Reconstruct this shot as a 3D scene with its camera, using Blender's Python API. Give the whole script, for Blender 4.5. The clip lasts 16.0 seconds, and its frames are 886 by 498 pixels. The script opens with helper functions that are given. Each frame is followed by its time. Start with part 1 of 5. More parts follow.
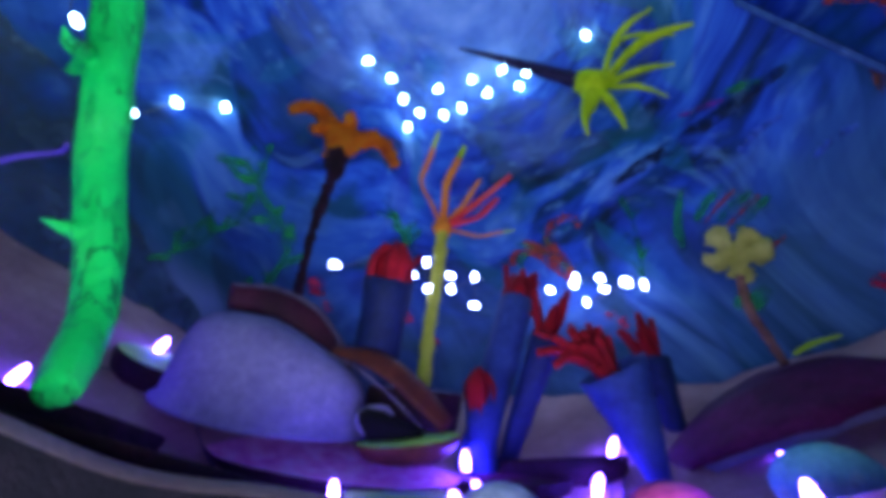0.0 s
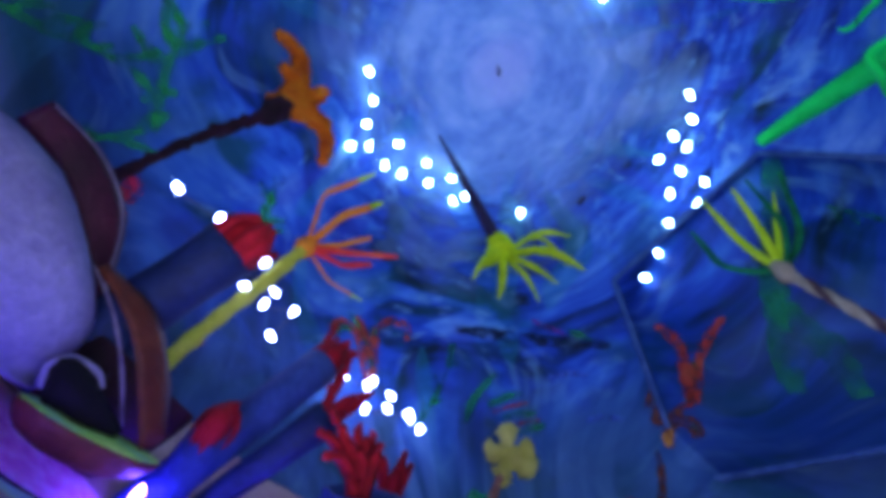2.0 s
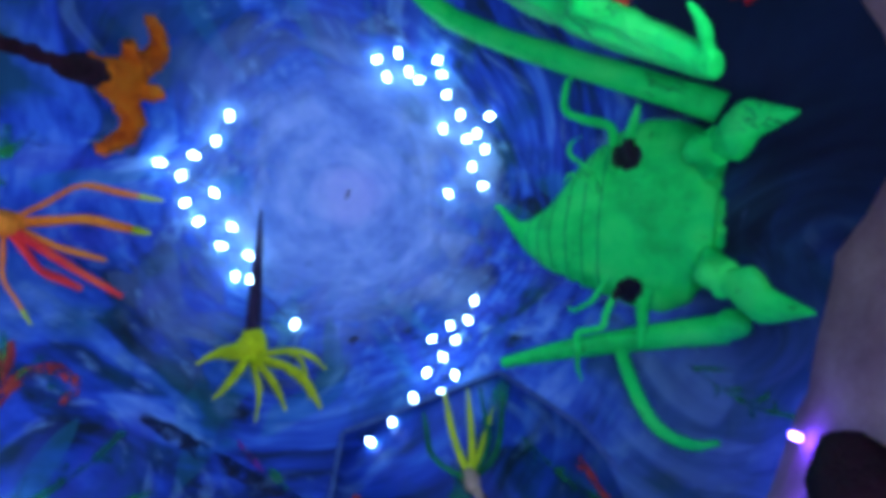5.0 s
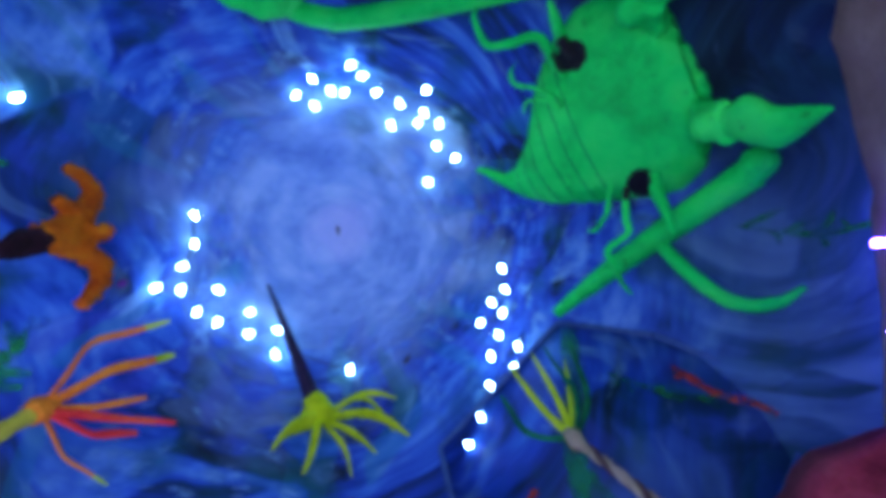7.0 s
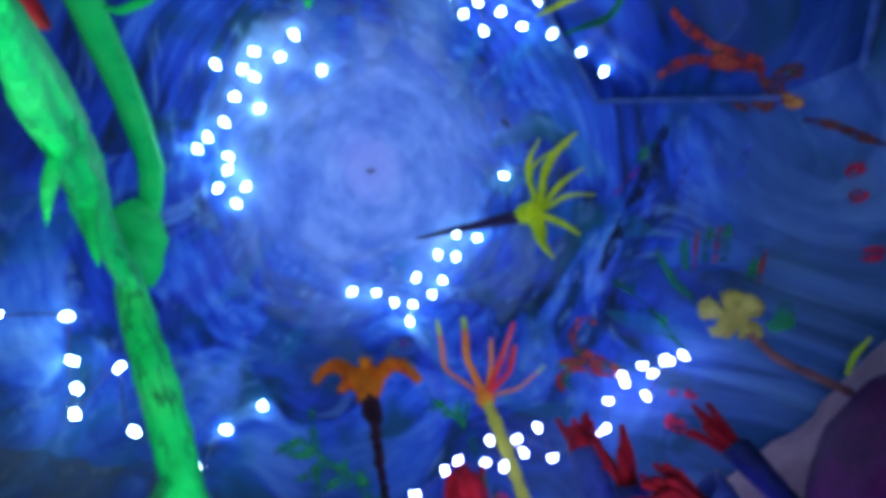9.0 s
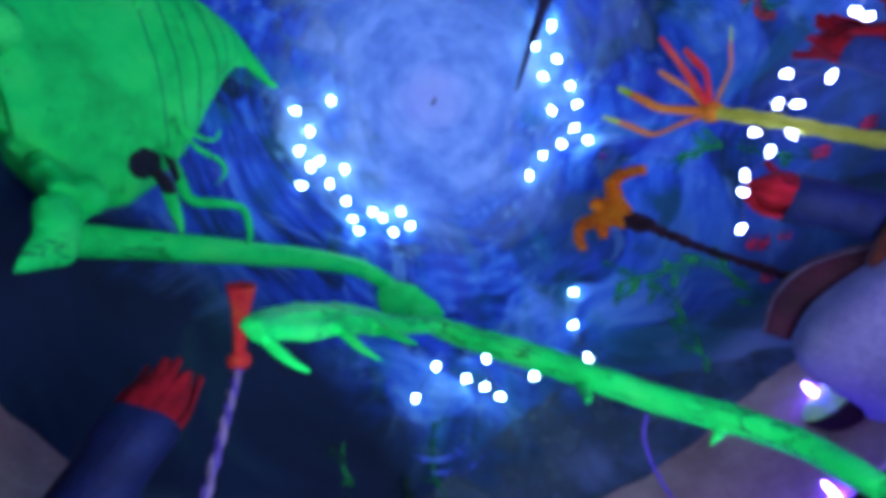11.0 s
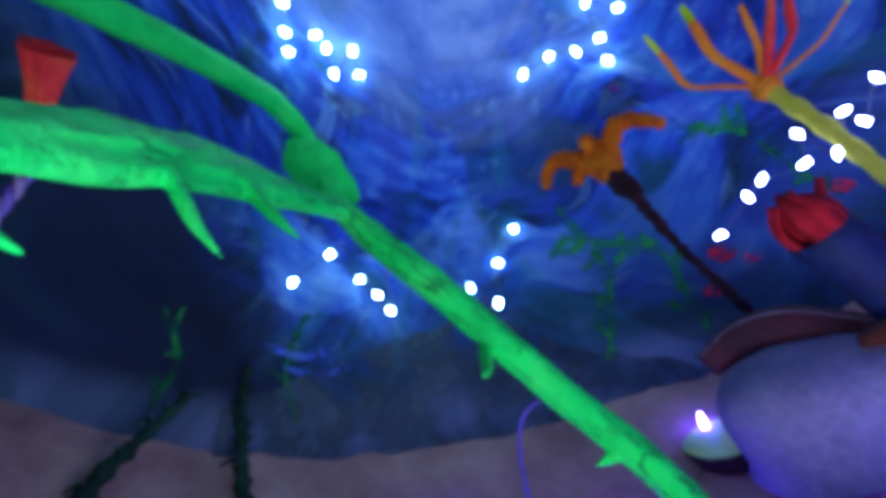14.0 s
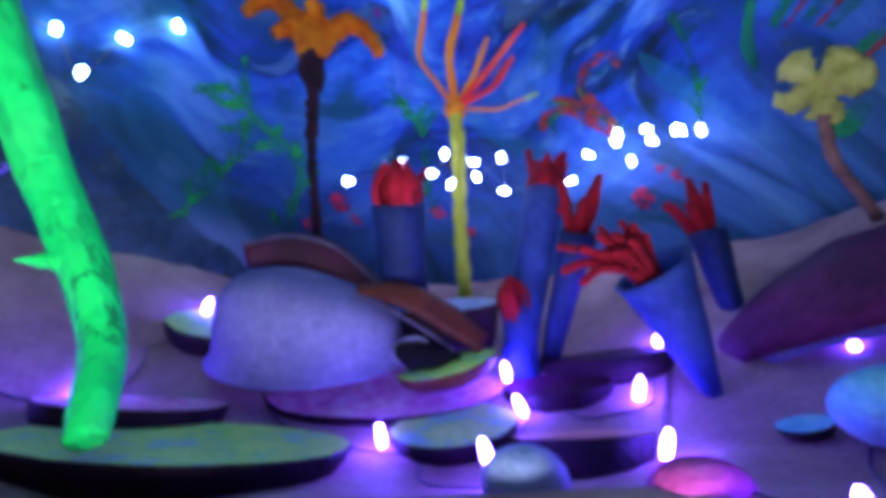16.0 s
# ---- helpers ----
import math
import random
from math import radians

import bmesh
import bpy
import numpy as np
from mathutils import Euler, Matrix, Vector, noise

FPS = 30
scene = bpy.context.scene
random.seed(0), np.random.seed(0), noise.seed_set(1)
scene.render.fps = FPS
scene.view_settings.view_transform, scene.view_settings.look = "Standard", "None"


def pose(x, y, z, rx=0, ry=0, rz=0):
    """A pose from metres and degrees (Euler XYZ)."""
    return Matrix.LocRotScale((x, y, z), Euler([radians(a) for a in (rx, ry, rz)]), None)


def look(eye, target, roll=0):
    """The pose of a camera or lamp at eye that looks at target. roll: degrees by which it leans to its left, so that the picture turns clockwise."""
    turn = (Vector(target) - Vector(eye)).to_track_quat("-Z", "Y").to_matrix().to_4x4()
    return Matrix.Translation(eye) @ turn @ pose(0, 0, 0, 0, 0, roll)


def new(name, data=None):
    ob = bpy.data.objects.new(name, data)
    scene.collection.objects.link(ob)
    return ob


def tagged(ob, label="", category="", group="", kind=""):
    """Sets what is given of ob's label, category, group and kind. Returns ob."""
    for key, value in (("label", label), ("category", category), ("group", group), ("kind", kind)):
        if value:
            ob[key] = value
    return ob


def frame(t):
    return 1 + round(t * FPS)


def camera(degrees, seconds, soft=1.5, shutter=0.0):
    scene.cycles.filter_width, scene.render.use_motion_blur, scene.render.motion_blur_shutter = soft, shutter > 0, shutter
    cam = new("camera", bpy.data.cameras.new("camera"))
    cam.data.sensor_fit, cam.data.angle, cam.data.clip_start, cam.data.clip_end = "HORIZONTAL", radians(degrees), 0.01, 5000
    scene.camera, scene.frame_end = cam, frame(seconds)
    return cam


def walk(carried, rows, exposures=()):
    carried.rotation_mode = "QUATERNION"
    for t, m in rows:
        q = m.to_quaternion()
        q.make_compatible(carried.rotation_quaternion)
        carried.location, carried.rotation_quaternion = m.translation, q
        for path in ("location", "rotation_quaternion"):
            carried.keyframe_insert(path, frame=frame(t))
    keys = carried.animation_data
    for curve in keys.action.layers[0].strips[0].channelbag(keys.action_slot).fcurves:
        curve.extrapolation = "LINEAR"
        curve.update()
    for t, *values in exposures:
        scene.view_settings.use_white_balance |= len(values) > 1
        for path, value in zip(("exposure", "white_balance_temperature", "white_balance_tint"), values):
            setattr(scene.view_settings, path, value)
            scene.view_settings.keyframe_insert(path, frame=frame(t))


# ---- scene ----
cam = camera(93.13, 16.0, soft=6.3)
PATH = [
    (0.0, 0.0000, 0.0000, 0.0000, 137.87, -2.86, -0.95),
    (0.5, -0.0027, 0.0065, 0.0041, 140.87, -3.16, -10.86),
    (1.0, -0.0080, 0.0136, 0.0044, 143.51, -5.13, -22.67),
    (1.5, -0.0182, 0.0148, 0.0024, 150.21, -8.69, -36.11),
    (2.0, -0.0141, 0.0167, 0.0026, 154.22, -8.76, -49.21),
    (2.5, -0.0085, 0.0171, 0.0022, 158.03, -8.33, -59.18),
    (3.0, -0.0060, 0.0106, 0.0023, 161.87, -6.08, -67.30),
    (3.5, -0.0037, 0.0058, 0.0043, 164.48, -3.80, -73.43),
    (4.0, -0.0004, 0.0042, 0.0026, 167.08, 0.90, -79.48),
    (4.5, -0.0004, 0.0044, 0.0040, 169.57, 3.79, -82.18),
    (5.0, -0.0022, 0.0015, 0.0022, 172.92, 7.02, -84.13),
    (5.2, -0.0014, 0.0020, 0.0017, 174.27, 8.24, -84.90),
    (7.3, 0.0149, -0.0195, 0.0118, 174.06, 3.23, -44.94),
    (7.5, 0.0206, -0.0200, 0.0132, 168.34, 0.60, -36.03),
    (8.0, 0.0173, -0.0341, 0.0135, 161.50, 3.74, -15.23),
    (8.5, 0.0138, -0.0401, 0.0125, 157.91, 7.31, 4.29),
    (9.0, 0.0232, -0.0521, 0.0079, 154.29, 11.84, 26.40),
    (9.5, 0.0360, -0.0545, 0.0034, 151.94, 14.47, 44.07),
    (10.0, 0.0366, -0.0561, 0.0009, 151.74, 15.61, 59.14),
    (10.2, 0.0445, -0.0574, 0.0009, 150.92, 15.78, 66.22),
    (12.3, 0.0431, -0.0457, -0.0000, 160.15, 12.54, 114.86),
    (12.5, 0.0361, -0.0383, 0.0037, 160.64, 11.96, 113.77),
    (13.0, 0.0187, -0.0394, 0.0249, 153.78, 16.28, 103.95),
    (13.5, 0.0127, -0.0460, 0.0461, 141.09, 13.19, 91.23),
    (14.0, 0.0194, -0.0395, 0.0490, 132.00, 10.78, 69.95),
    (14.5, 0.0152, -0.0174, 0.0348, 124.95, 7.99, 47.94),
    (15.0, 0.0151, -0.0188, 0.0376, 122.49, 3.91, 36.78),
    (15.5, 0.0120, -0.0070, 0.0347, 119.80, 3.82, 26.55),
    (16.0, 0.0167, -0.0021, 0.0308, 117.18, 1.65, 12.01),
]
walk(cam, [(t, pose(*row)) for t, *row in PATH], exposures=[(0.0, -0.12), (2.0, 0.0), (3.5, -0.1), (4.5, 0.02), (5.0, 0.02), (8.0, 0.0), (10.0, 0.25), (12.5, 0.15), (13.5, -0.15), (14.5, 0.12), (15.0, 0.18), (15.5, 0.56), (16.0, 0.6)])

# ---- world and light ----
world = bpy.data.worlds.new("world")
world.use_nodes = True
scene.world = world
world.node_tree.nodes["Background"].inputs["Color"].default_value = (0.10, 0.10, 0.35, 1)
world.node_tree.nodes["Background"].inputs["Strength"].default_value = 0.035
BULB_POWER = 44.0
FLOOR_BULB_POWER = 230.0
HOLE_FILL_POWER = 0.68
# Added fill lamp in the unseen floor hole; brightens everything from below.
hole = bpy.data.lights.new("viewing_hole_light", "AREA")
hole.shape, hole.size, hole.energy, hole.color = "DISK", 0.15, HOLE_FILL_POWER, (0.60, 0.71, 1.0)
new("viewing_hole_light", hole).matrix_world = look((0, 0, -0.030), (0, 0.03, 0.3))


# ---- materials ----
def base_nodes(name, rough=0.6, metal=0.0):
    m = bpy.data.materials.new(name)
    m.use_nodes = True
    n, l = m.node_tree.nodes, m.node_tree.links
    b = n["Principled BSDF"]
    b.inputs["Roughness"].default_value = rough
    b.inputs["Metallic"].default_value = metal
    b.inputs["Specular IOR Level"].default_value = 0.22
    return m, n, l, b


def ramp(n, stops):
    r = n.new("ShaderNodeValToRGB")
    e = r.color_ramp.elements
    e[0].position, e[0].color = stops[0][0], (*stops[0][1], 1)
    e[1].position, e[1].color = stops[-1][0], (*stops[-1][1], 1)
    for p, c in stops[1:-1]:
        k = e.new(p)
        k.color = (*c, 1)
    return r


def mix(n, l, fac, a, b, kind="MIX"):
    q = n.new("ShaderNodeMix")
    q.data_type, q.blend_type = "RGBA", kind
    for sock, v in ((q.inputs[0], fac), (q.inputs[6], a), (q.inputs[7], b)):
        if hasattr(v, "is_linked"):
            l.new(v, sock)
        elif isinstance(v, tuple):
            sock.default_value = (*v, 1)
        else:
            sock.default_value = v
    return q.outputs[2]


def noisy(n, l, scale, detail=4.0, rough=0.6, vec=None):
    t = n.new("ShaderNodeTexNoise")
    t.inputs["Scale"].default_value, t.inputs["Detail"].default_value, t.inputs["Roughness"].default_value = scale, detail, rough
    if vec is not None:
        l.new(vec, t.inputs["Vector"])
    return t.outputs["Fac"]


def coords(n):
    return n.new("ShaderNodeTexCoord").outputs["Object"]


def bump(n, l, b, height, strength, distance=0.001):
    q = n.new("ShaderNodeBump")
    q.inputs["Strength"].default_value, q.inputs["Distance"].default_value = strength, distance
    l.new(height, q.inputs["Height"])
    l.new(q.outputs["Normal"], b.inputs["Normal"])


def mottled(name, dark, mid, light, scale=60, fine=500, rough=0.6, strength=0.5, distance=0.0015):
    """Paint or fibre with blotches and a fine grain."""
    m, n, l, b = base_nodes(name, rough)
    c = coords(n)
    r = ramp(n, [(0.3, dark), (0.5, mid), (0.7, light)])
    l.new(noisy(n, l, scale, 5, 0.65, c), r.inputs[0])
    g = noisy(n, l, fine, 3, 0.7, c)
    gr = ramp(n, [(0.3, (0.72, 0.72, 0.72)), (0.7, (1.0, 1.0, 1.0))])
    l.new(g, gr.inputs[0])
    l.new(mix(n, l, 1.0, r.outputs[0], gr.outputs[0], "MULTIPLY"), b.inputs["Base Color"])
    bump(n, l, b, g, strength, distance)
    return m


def scumbled(name, dark, mid, light, scale=60, gaps=150, cover=0.92):
    """Dry-brushed paint that lets the wall show through."""
    m = mottled(name, dark, mid, light, scale, 500, 0.6)
    n, l = m.node_tree.nodes, m.node_tree.links
    r = ramp(n, [(0.36, (0.05, 0.05, 0.05)), (0.56, (cover, cover, cover))])
    l.new(noisy(n, l, gaps, 3, 0.6, coords(n)), r.inputs[0])
    l.new(r.outputs[0], n["Principled BSDF"].inputs["Alpha"])
    return m


def glowing(name, color, strength):
    m, n, l, b = base_nodes(name, 0.3)
    b.inputs["Base Color"].default_value = (*color, 1)
    b.inputs["Emission Color"].default_value = (*color, 1)
    b.inputs["Emission Strength"].default_value = strength
    return m


def math_node(n, l, op, a, b=None):
    q = n.new("ShaderNodeMath")
    q.operation = op
    for i, v in enumerate((a, b)):
        if v is None:
            continue
        if hasattr(v, "is_linked"):
            l.new(v, q.inputs[i])
        else:
            q.inputs[i].default_value = v
    return q.outputs[0]


def polar(n, l, rad, ux, uy, wob, across, along, wave):
    """Coordinates for brush strokes: across and along the circles round the crown."""
    turn = math_node(n, l, "MULTIPLY", math_node(n, l, "SUBTRACT", noisy(n, l, 4, 1, 0.5, coords(n)), 0.5), 1.8)
    sa = math_node(n, l, "MULTIPLY", turn, math_node(n, l, "MULTIPLY", rad, 6))
    ux, uy = (math_node(n, l, "SUBTRACT", math_node(n, l, "MULTIPLY", ux, math_node(n, l, "COSINE", sa)), math_node(n, l, "MULTIPLY", uy, math_node(n, l, "SINE", sa))),
              math_node(n, l, "ADD", math_node(n, l, "MULTIPLY", ux, math_node(n, l, "SINE", sa)), math_node(n, l, "MULTIPLY", uy, math_node(n, l, "COSINE", sa))))
    k = n.new("ShaderNodeCombineXYZ")
    l.new(math_node(n, l, "ADD", math_node(n, l, "MULTIPLY", rad, across), math_node(n, l, "MULTIPLY", wob, wave)), k.inputs[0])
    l.new(math_node(n, l, "MULTIPLY", ux, along), k.inputs[1])
    l.new(math_node(n, l, "MULTIPLY", uy, along), k.inputs[2])
    return k.outputs[0]


def dabs(n, l, vec):
    """Single brush dabs, each with a value of its own."""
    v = n.new("ShaderNodeTexVoronoi")
    v.feature = "SMOOTH_F1"
    v.inputs["Scale"].default_value = 1.0
    v.inputs["Smoothness"].default_value = 0.18
    l.new(vec, v.inputs["Vector"])
    s = n.new("ShaderNodeSeparateColor")
    l.new(v.outputs["Color"], s.inputs[0])
    return s.outputs[0], s.outputs[1]


def sea_paint(name, murky=0.85):
    """Brushed sea: strokes that circle a pale crown, dark green-grey towards the sand."""
    m, n, l, b = base_nodes(name, 0.62)
    c = coords(n)
    s = n.new("ShaderNodeSeparateXYZ")
    l.new(c, s.inputs[0])
    x, y, z = (s.outputs[i] for i in range(3))
    dx, dy = math_node(n, l, "ADD", x, 0.008), math_node(n, l, "SUBTRACT", y, 0.036)
    rad = math_node(n, l, "SQRT", math_node(n, l, "ADD", math_node(n, l, "MULTIPLY", dx, dx), math_node(n, l, "MULTIPLY", dy, dy)))
    ux, uy = math_node(n, l, "DIVIDE", dx, rad), math_node(n, l, "DIVIDE", dy, rad)
    wob = noisy(n, l, 7, 1.5, 0.5, c)
    tight = math_node(n, l, "MINIMUM", math_node(n, l, "MULTIPLY", rad, 22), 1.8)
    ring = noisy(n, l, 1.0, 5, 0.58, polar(n, l, rad, ux, uy, wob, 56, tight, 3.4))
    loose = noisy(n, l, 1.0, 5, 0.62, polar(n, l, rad, ux, uy, wob, 38, math_node(n, l, "MINIMUM", math_node(n, l, "MULTIPLY", rad, 45), 2.6), 7.0))
    dab, dab2 = dabs(n, l, polar(n, l, rad, ux, uy, wob, 62, math_node(n, l, "MULTIPLY", tight, 1.5), 5.0))
    fdab, fdab2 = dabs(n, l, polar(n, l, rad, ux, uy, wob, 34, 9, 7.0))
    fall = noisy(n, l, 1.0, 5, 0.6, polar(n, l, rad, ux, uy, wob, 16, 9, 6.0))
    bristle = noisy(n, l, 1.0, 3, 0.6, polar(n, l, rad, ux, uy, wob, 210, 5, 8.0))
    patch = ramp(n, [(0.48, (0, 0, 0)), (0.64, (0.7, 0.7, 0.7))])
    l.new(noisy(n, l, 9, 2, 0.5, c), patch.inputs[0])
    round_stroke = mix(n, l, 0.26, ring, dab)
    fall_stroke = mix(n, l, 0.26, fall, fdab)
    stroke = mix(n, l, patch.outputs[0], round_stroke, fall_stroke)
    stroke = mix(n, l, 0.27, stroke, bristle)
    r = ramp(n, [(0.395, (0.001, 0.012, 0.034)), (0.45, (0.003, 0.028, 0.18)), (0.51, (0.010, 0.054, 0.45)), (0.57, (0.030, 0.13, 0.60)), (0.70, (0.17, 0.37, 0.80))])
    l.new(stroke, r.inputs[0])
    col = r.outputs[0]
    # violet and green glazes
    vz = ramp(n, [(0.55, (0, 0, 0)), (0.66, (0.5, 0.5, 0.5))])
    l.new(noisy(n, l, 12, 3, 0.6, polar(n, l, rad, ux, uy, wob, 1.2, 0.3, 0.3)), vz.inputs[0])
    col = mix(n, l, vz.outputs[0], col, (0.030, 0.045, 0.42))
    gz = ramp(n, [(0.49, (0, 0, 0)), (0.62, (0.85, 0.85, 0.85))])
    l.new(noisy(n, l, 17, 4, 0.6, c), gz.inputs[0])
    col = mix(n, l, math_node(n, l, "MULTIPLY", gz.outputs[0], dab2), col, (0.004, 0.060, 0.085))
    teal = ramp(n, [(0.70, (0, 0, 0)), (0.90, (0.32, 0.32, 0.32))])
    l.new(fdab2, teal.inputs[0])
    col = mix(n, l, teal.outputs[0], col, (0.010, 0.20, 0.30))
    # dry pale strokes
    dry = ramp(n, [(0.57, (0, 0, 0)), (0.72, (0.7, 0.7, 0.7))])
    l.new(noisy(n, l, 1.0, 3, 0.6, polar(n, l, rad, ux, uy, wob, 120, 7, 22.0)), dry.inputs[0])
    col = mix(n, l, math_node(n, l, "MULTIPLY", dry.outputs[0], math_node(n, l, "MULTIPLY", wob, 1.4)), col, (0.20, 0.42, 0.74))
    # pale crown
    cr = ramp(n, [(0.0, (1, 1, 1)), (0.058, (0.95, 0.95, 0.95)), (0.085, (0.55, 0.55, 0.55)), (0.125, (0, 0, 0))])
    ragged = math_node(n, l, "ADD", math_node(n, l, "MULTIPLY", math_node(n, l, "SUBTRACT", round_stroke, 0.5), 0.13), math_node(n, l, "MULTIPLY", math_node(n, l, "SUBTRACT", noisy(n, l, 11, 2, 0.5, c), 0.5), 0.13))
    l.new(math_node(n, l, "ADD", rad, ragged), cr.inputs[0])
    crown = ramp(n, [(0.34, (0.09, 0.19, 0.64)), (0.50, (0.20, 0.355, 0.82)), (0.66, (0.36, 0.52, 0.92))])
    drift = noisy(n, l, 16, 4, 0.62, c)
    l.new(mix(n, l, 0.40, mix(n, l, 0.12, loose, bristle), drift), crown.inputs[0])
    mid = ramp(n, [(0.004, (0.6, 0.6, 0.6)), (0.036, (0, 0, 0))])
    l.new(math_node(n, l, "ADD", rad, math_node(n, l, "MULTIPLY", math_node(n, l, "SUBTRACT", ring, 0.5), 0.05)), mid.inputs[0])
    pale = mix(n, l, mid.outputs[0], crown.outputs[0], (0.48, 0.46, 0.92))
    up = math_node(n, l, "GREATER_THAN", z, 0.25)
    col = mix(n, l, math_node(n, l, "MULTIPLY", cr.outputs[0], up), col, pale)
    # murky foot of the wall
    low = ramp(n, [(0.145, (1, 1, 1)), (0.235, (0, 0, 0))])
    # Murk climbs at the back: the creature's shadow there is put into the colour.
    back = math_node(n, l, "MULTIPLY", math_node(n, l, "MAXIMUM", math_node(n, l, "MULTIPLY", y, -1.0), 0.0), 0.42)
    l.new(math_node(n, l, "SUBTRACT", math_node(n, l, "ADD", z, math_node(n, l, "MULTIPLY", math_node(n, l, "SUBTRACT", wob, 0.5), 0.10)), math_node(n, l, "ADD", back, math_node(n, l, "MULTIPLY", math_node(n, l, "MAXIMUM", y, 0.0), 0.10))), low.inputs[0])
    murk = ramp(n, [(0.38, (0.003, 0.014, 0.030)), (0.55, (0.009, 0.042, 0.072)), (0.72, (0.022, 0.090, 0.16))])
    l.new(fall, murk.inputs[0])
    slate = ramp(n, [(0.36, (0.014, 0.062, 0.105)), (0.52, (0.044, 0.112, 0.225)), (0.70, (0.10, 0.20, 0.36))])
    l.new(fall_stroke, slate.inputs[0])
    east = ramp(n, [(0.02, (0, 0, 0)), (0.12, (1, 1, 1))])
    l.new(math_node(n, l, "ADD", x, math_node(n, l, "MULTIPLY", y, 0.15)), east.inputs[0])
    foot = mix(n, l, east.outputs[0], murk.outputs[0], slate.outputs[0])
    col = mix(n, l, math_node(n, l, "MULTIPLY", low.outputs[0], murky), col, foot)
    # wall colour darkened to the west and behind, with a slate slope below
    west_dark = ramp(n, [(0.143, (0, 0, 0)), (0.168, (1, 1, 1))])
    l.new(math_node(n, l, "ADD", math_node(n, l, "SUBTRACT", math_node(n, l, "MULTIPLY", x, -0.65), math_node(n, l, "MULTIPLY", y, 0.76)), math_node(n, l, "MULTIPLY", math_node(n, l, "SUBTRACT", wob, 0.5), 0.05)), west_dark.inputs[0])
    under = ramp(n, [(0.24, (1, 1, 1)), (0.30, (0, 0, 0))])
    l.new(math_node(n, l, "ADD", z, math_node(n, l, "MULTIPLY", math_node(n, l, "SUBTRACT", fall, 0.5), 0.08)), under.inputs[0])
    dark_tone = ramp(n, [(0.40, (0.001, 0.005, 0.020)), (0.58, (0.003, 0.013, 0.042)), (0.72, (0.006, 0.034, 0.046))])
    l.new(stroke, dark_tone.inputs[0])
    col = mix(n, l, math_node(n, l, "MULTIPLY", west_dark.outputs[0], under.outputs[0]), col, dark_tone.outputs[0])
    bank = ramp(n, [(0.143, (0.9, 0.9, 0.9)), (0.157, (0, 0, 0))])
    l.new(math_node(n, l, "ADD", z, math_node(n, l, "MULTIPLY", math_node(n, l, "SUBTRACT", wob, 0.5), 0.03)), bank.inputs[0])
    west = ramp(n, [(0.09, (0, 0, 0)), (0.13, (1, 1, 1))])
    l.new(math_node(n, l, "MULTIPLY", x, -1.0), west.inputs[0])
    slope = ramp(n, [(0.38, (0.028, 0.070, 0.100)), (0.55, (0.072, 0.110, 0.180)), (0.70, (0.12, 0.16, 0.27))])
    l.new(fall_stroke, slope.inputs[0])
    col = mix(n, l, math_node(n, l, "MULTIPLY", bank.outputs[0], west.outputs[0]), col, slope.outputs[0])
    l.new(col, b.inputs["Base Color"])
    bump(n, l, b, stroke, 0.5, 0.002)
    return m


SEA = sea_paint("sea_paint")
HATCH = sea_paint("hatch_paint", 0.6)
SAND = mottled("sand_paint", (0.24, 0.115, 0.115), (0.43, 0.235, 0.215), (0.58, 0.36, 0.31), 22, 700, 0.75, 0.6, 0.001)


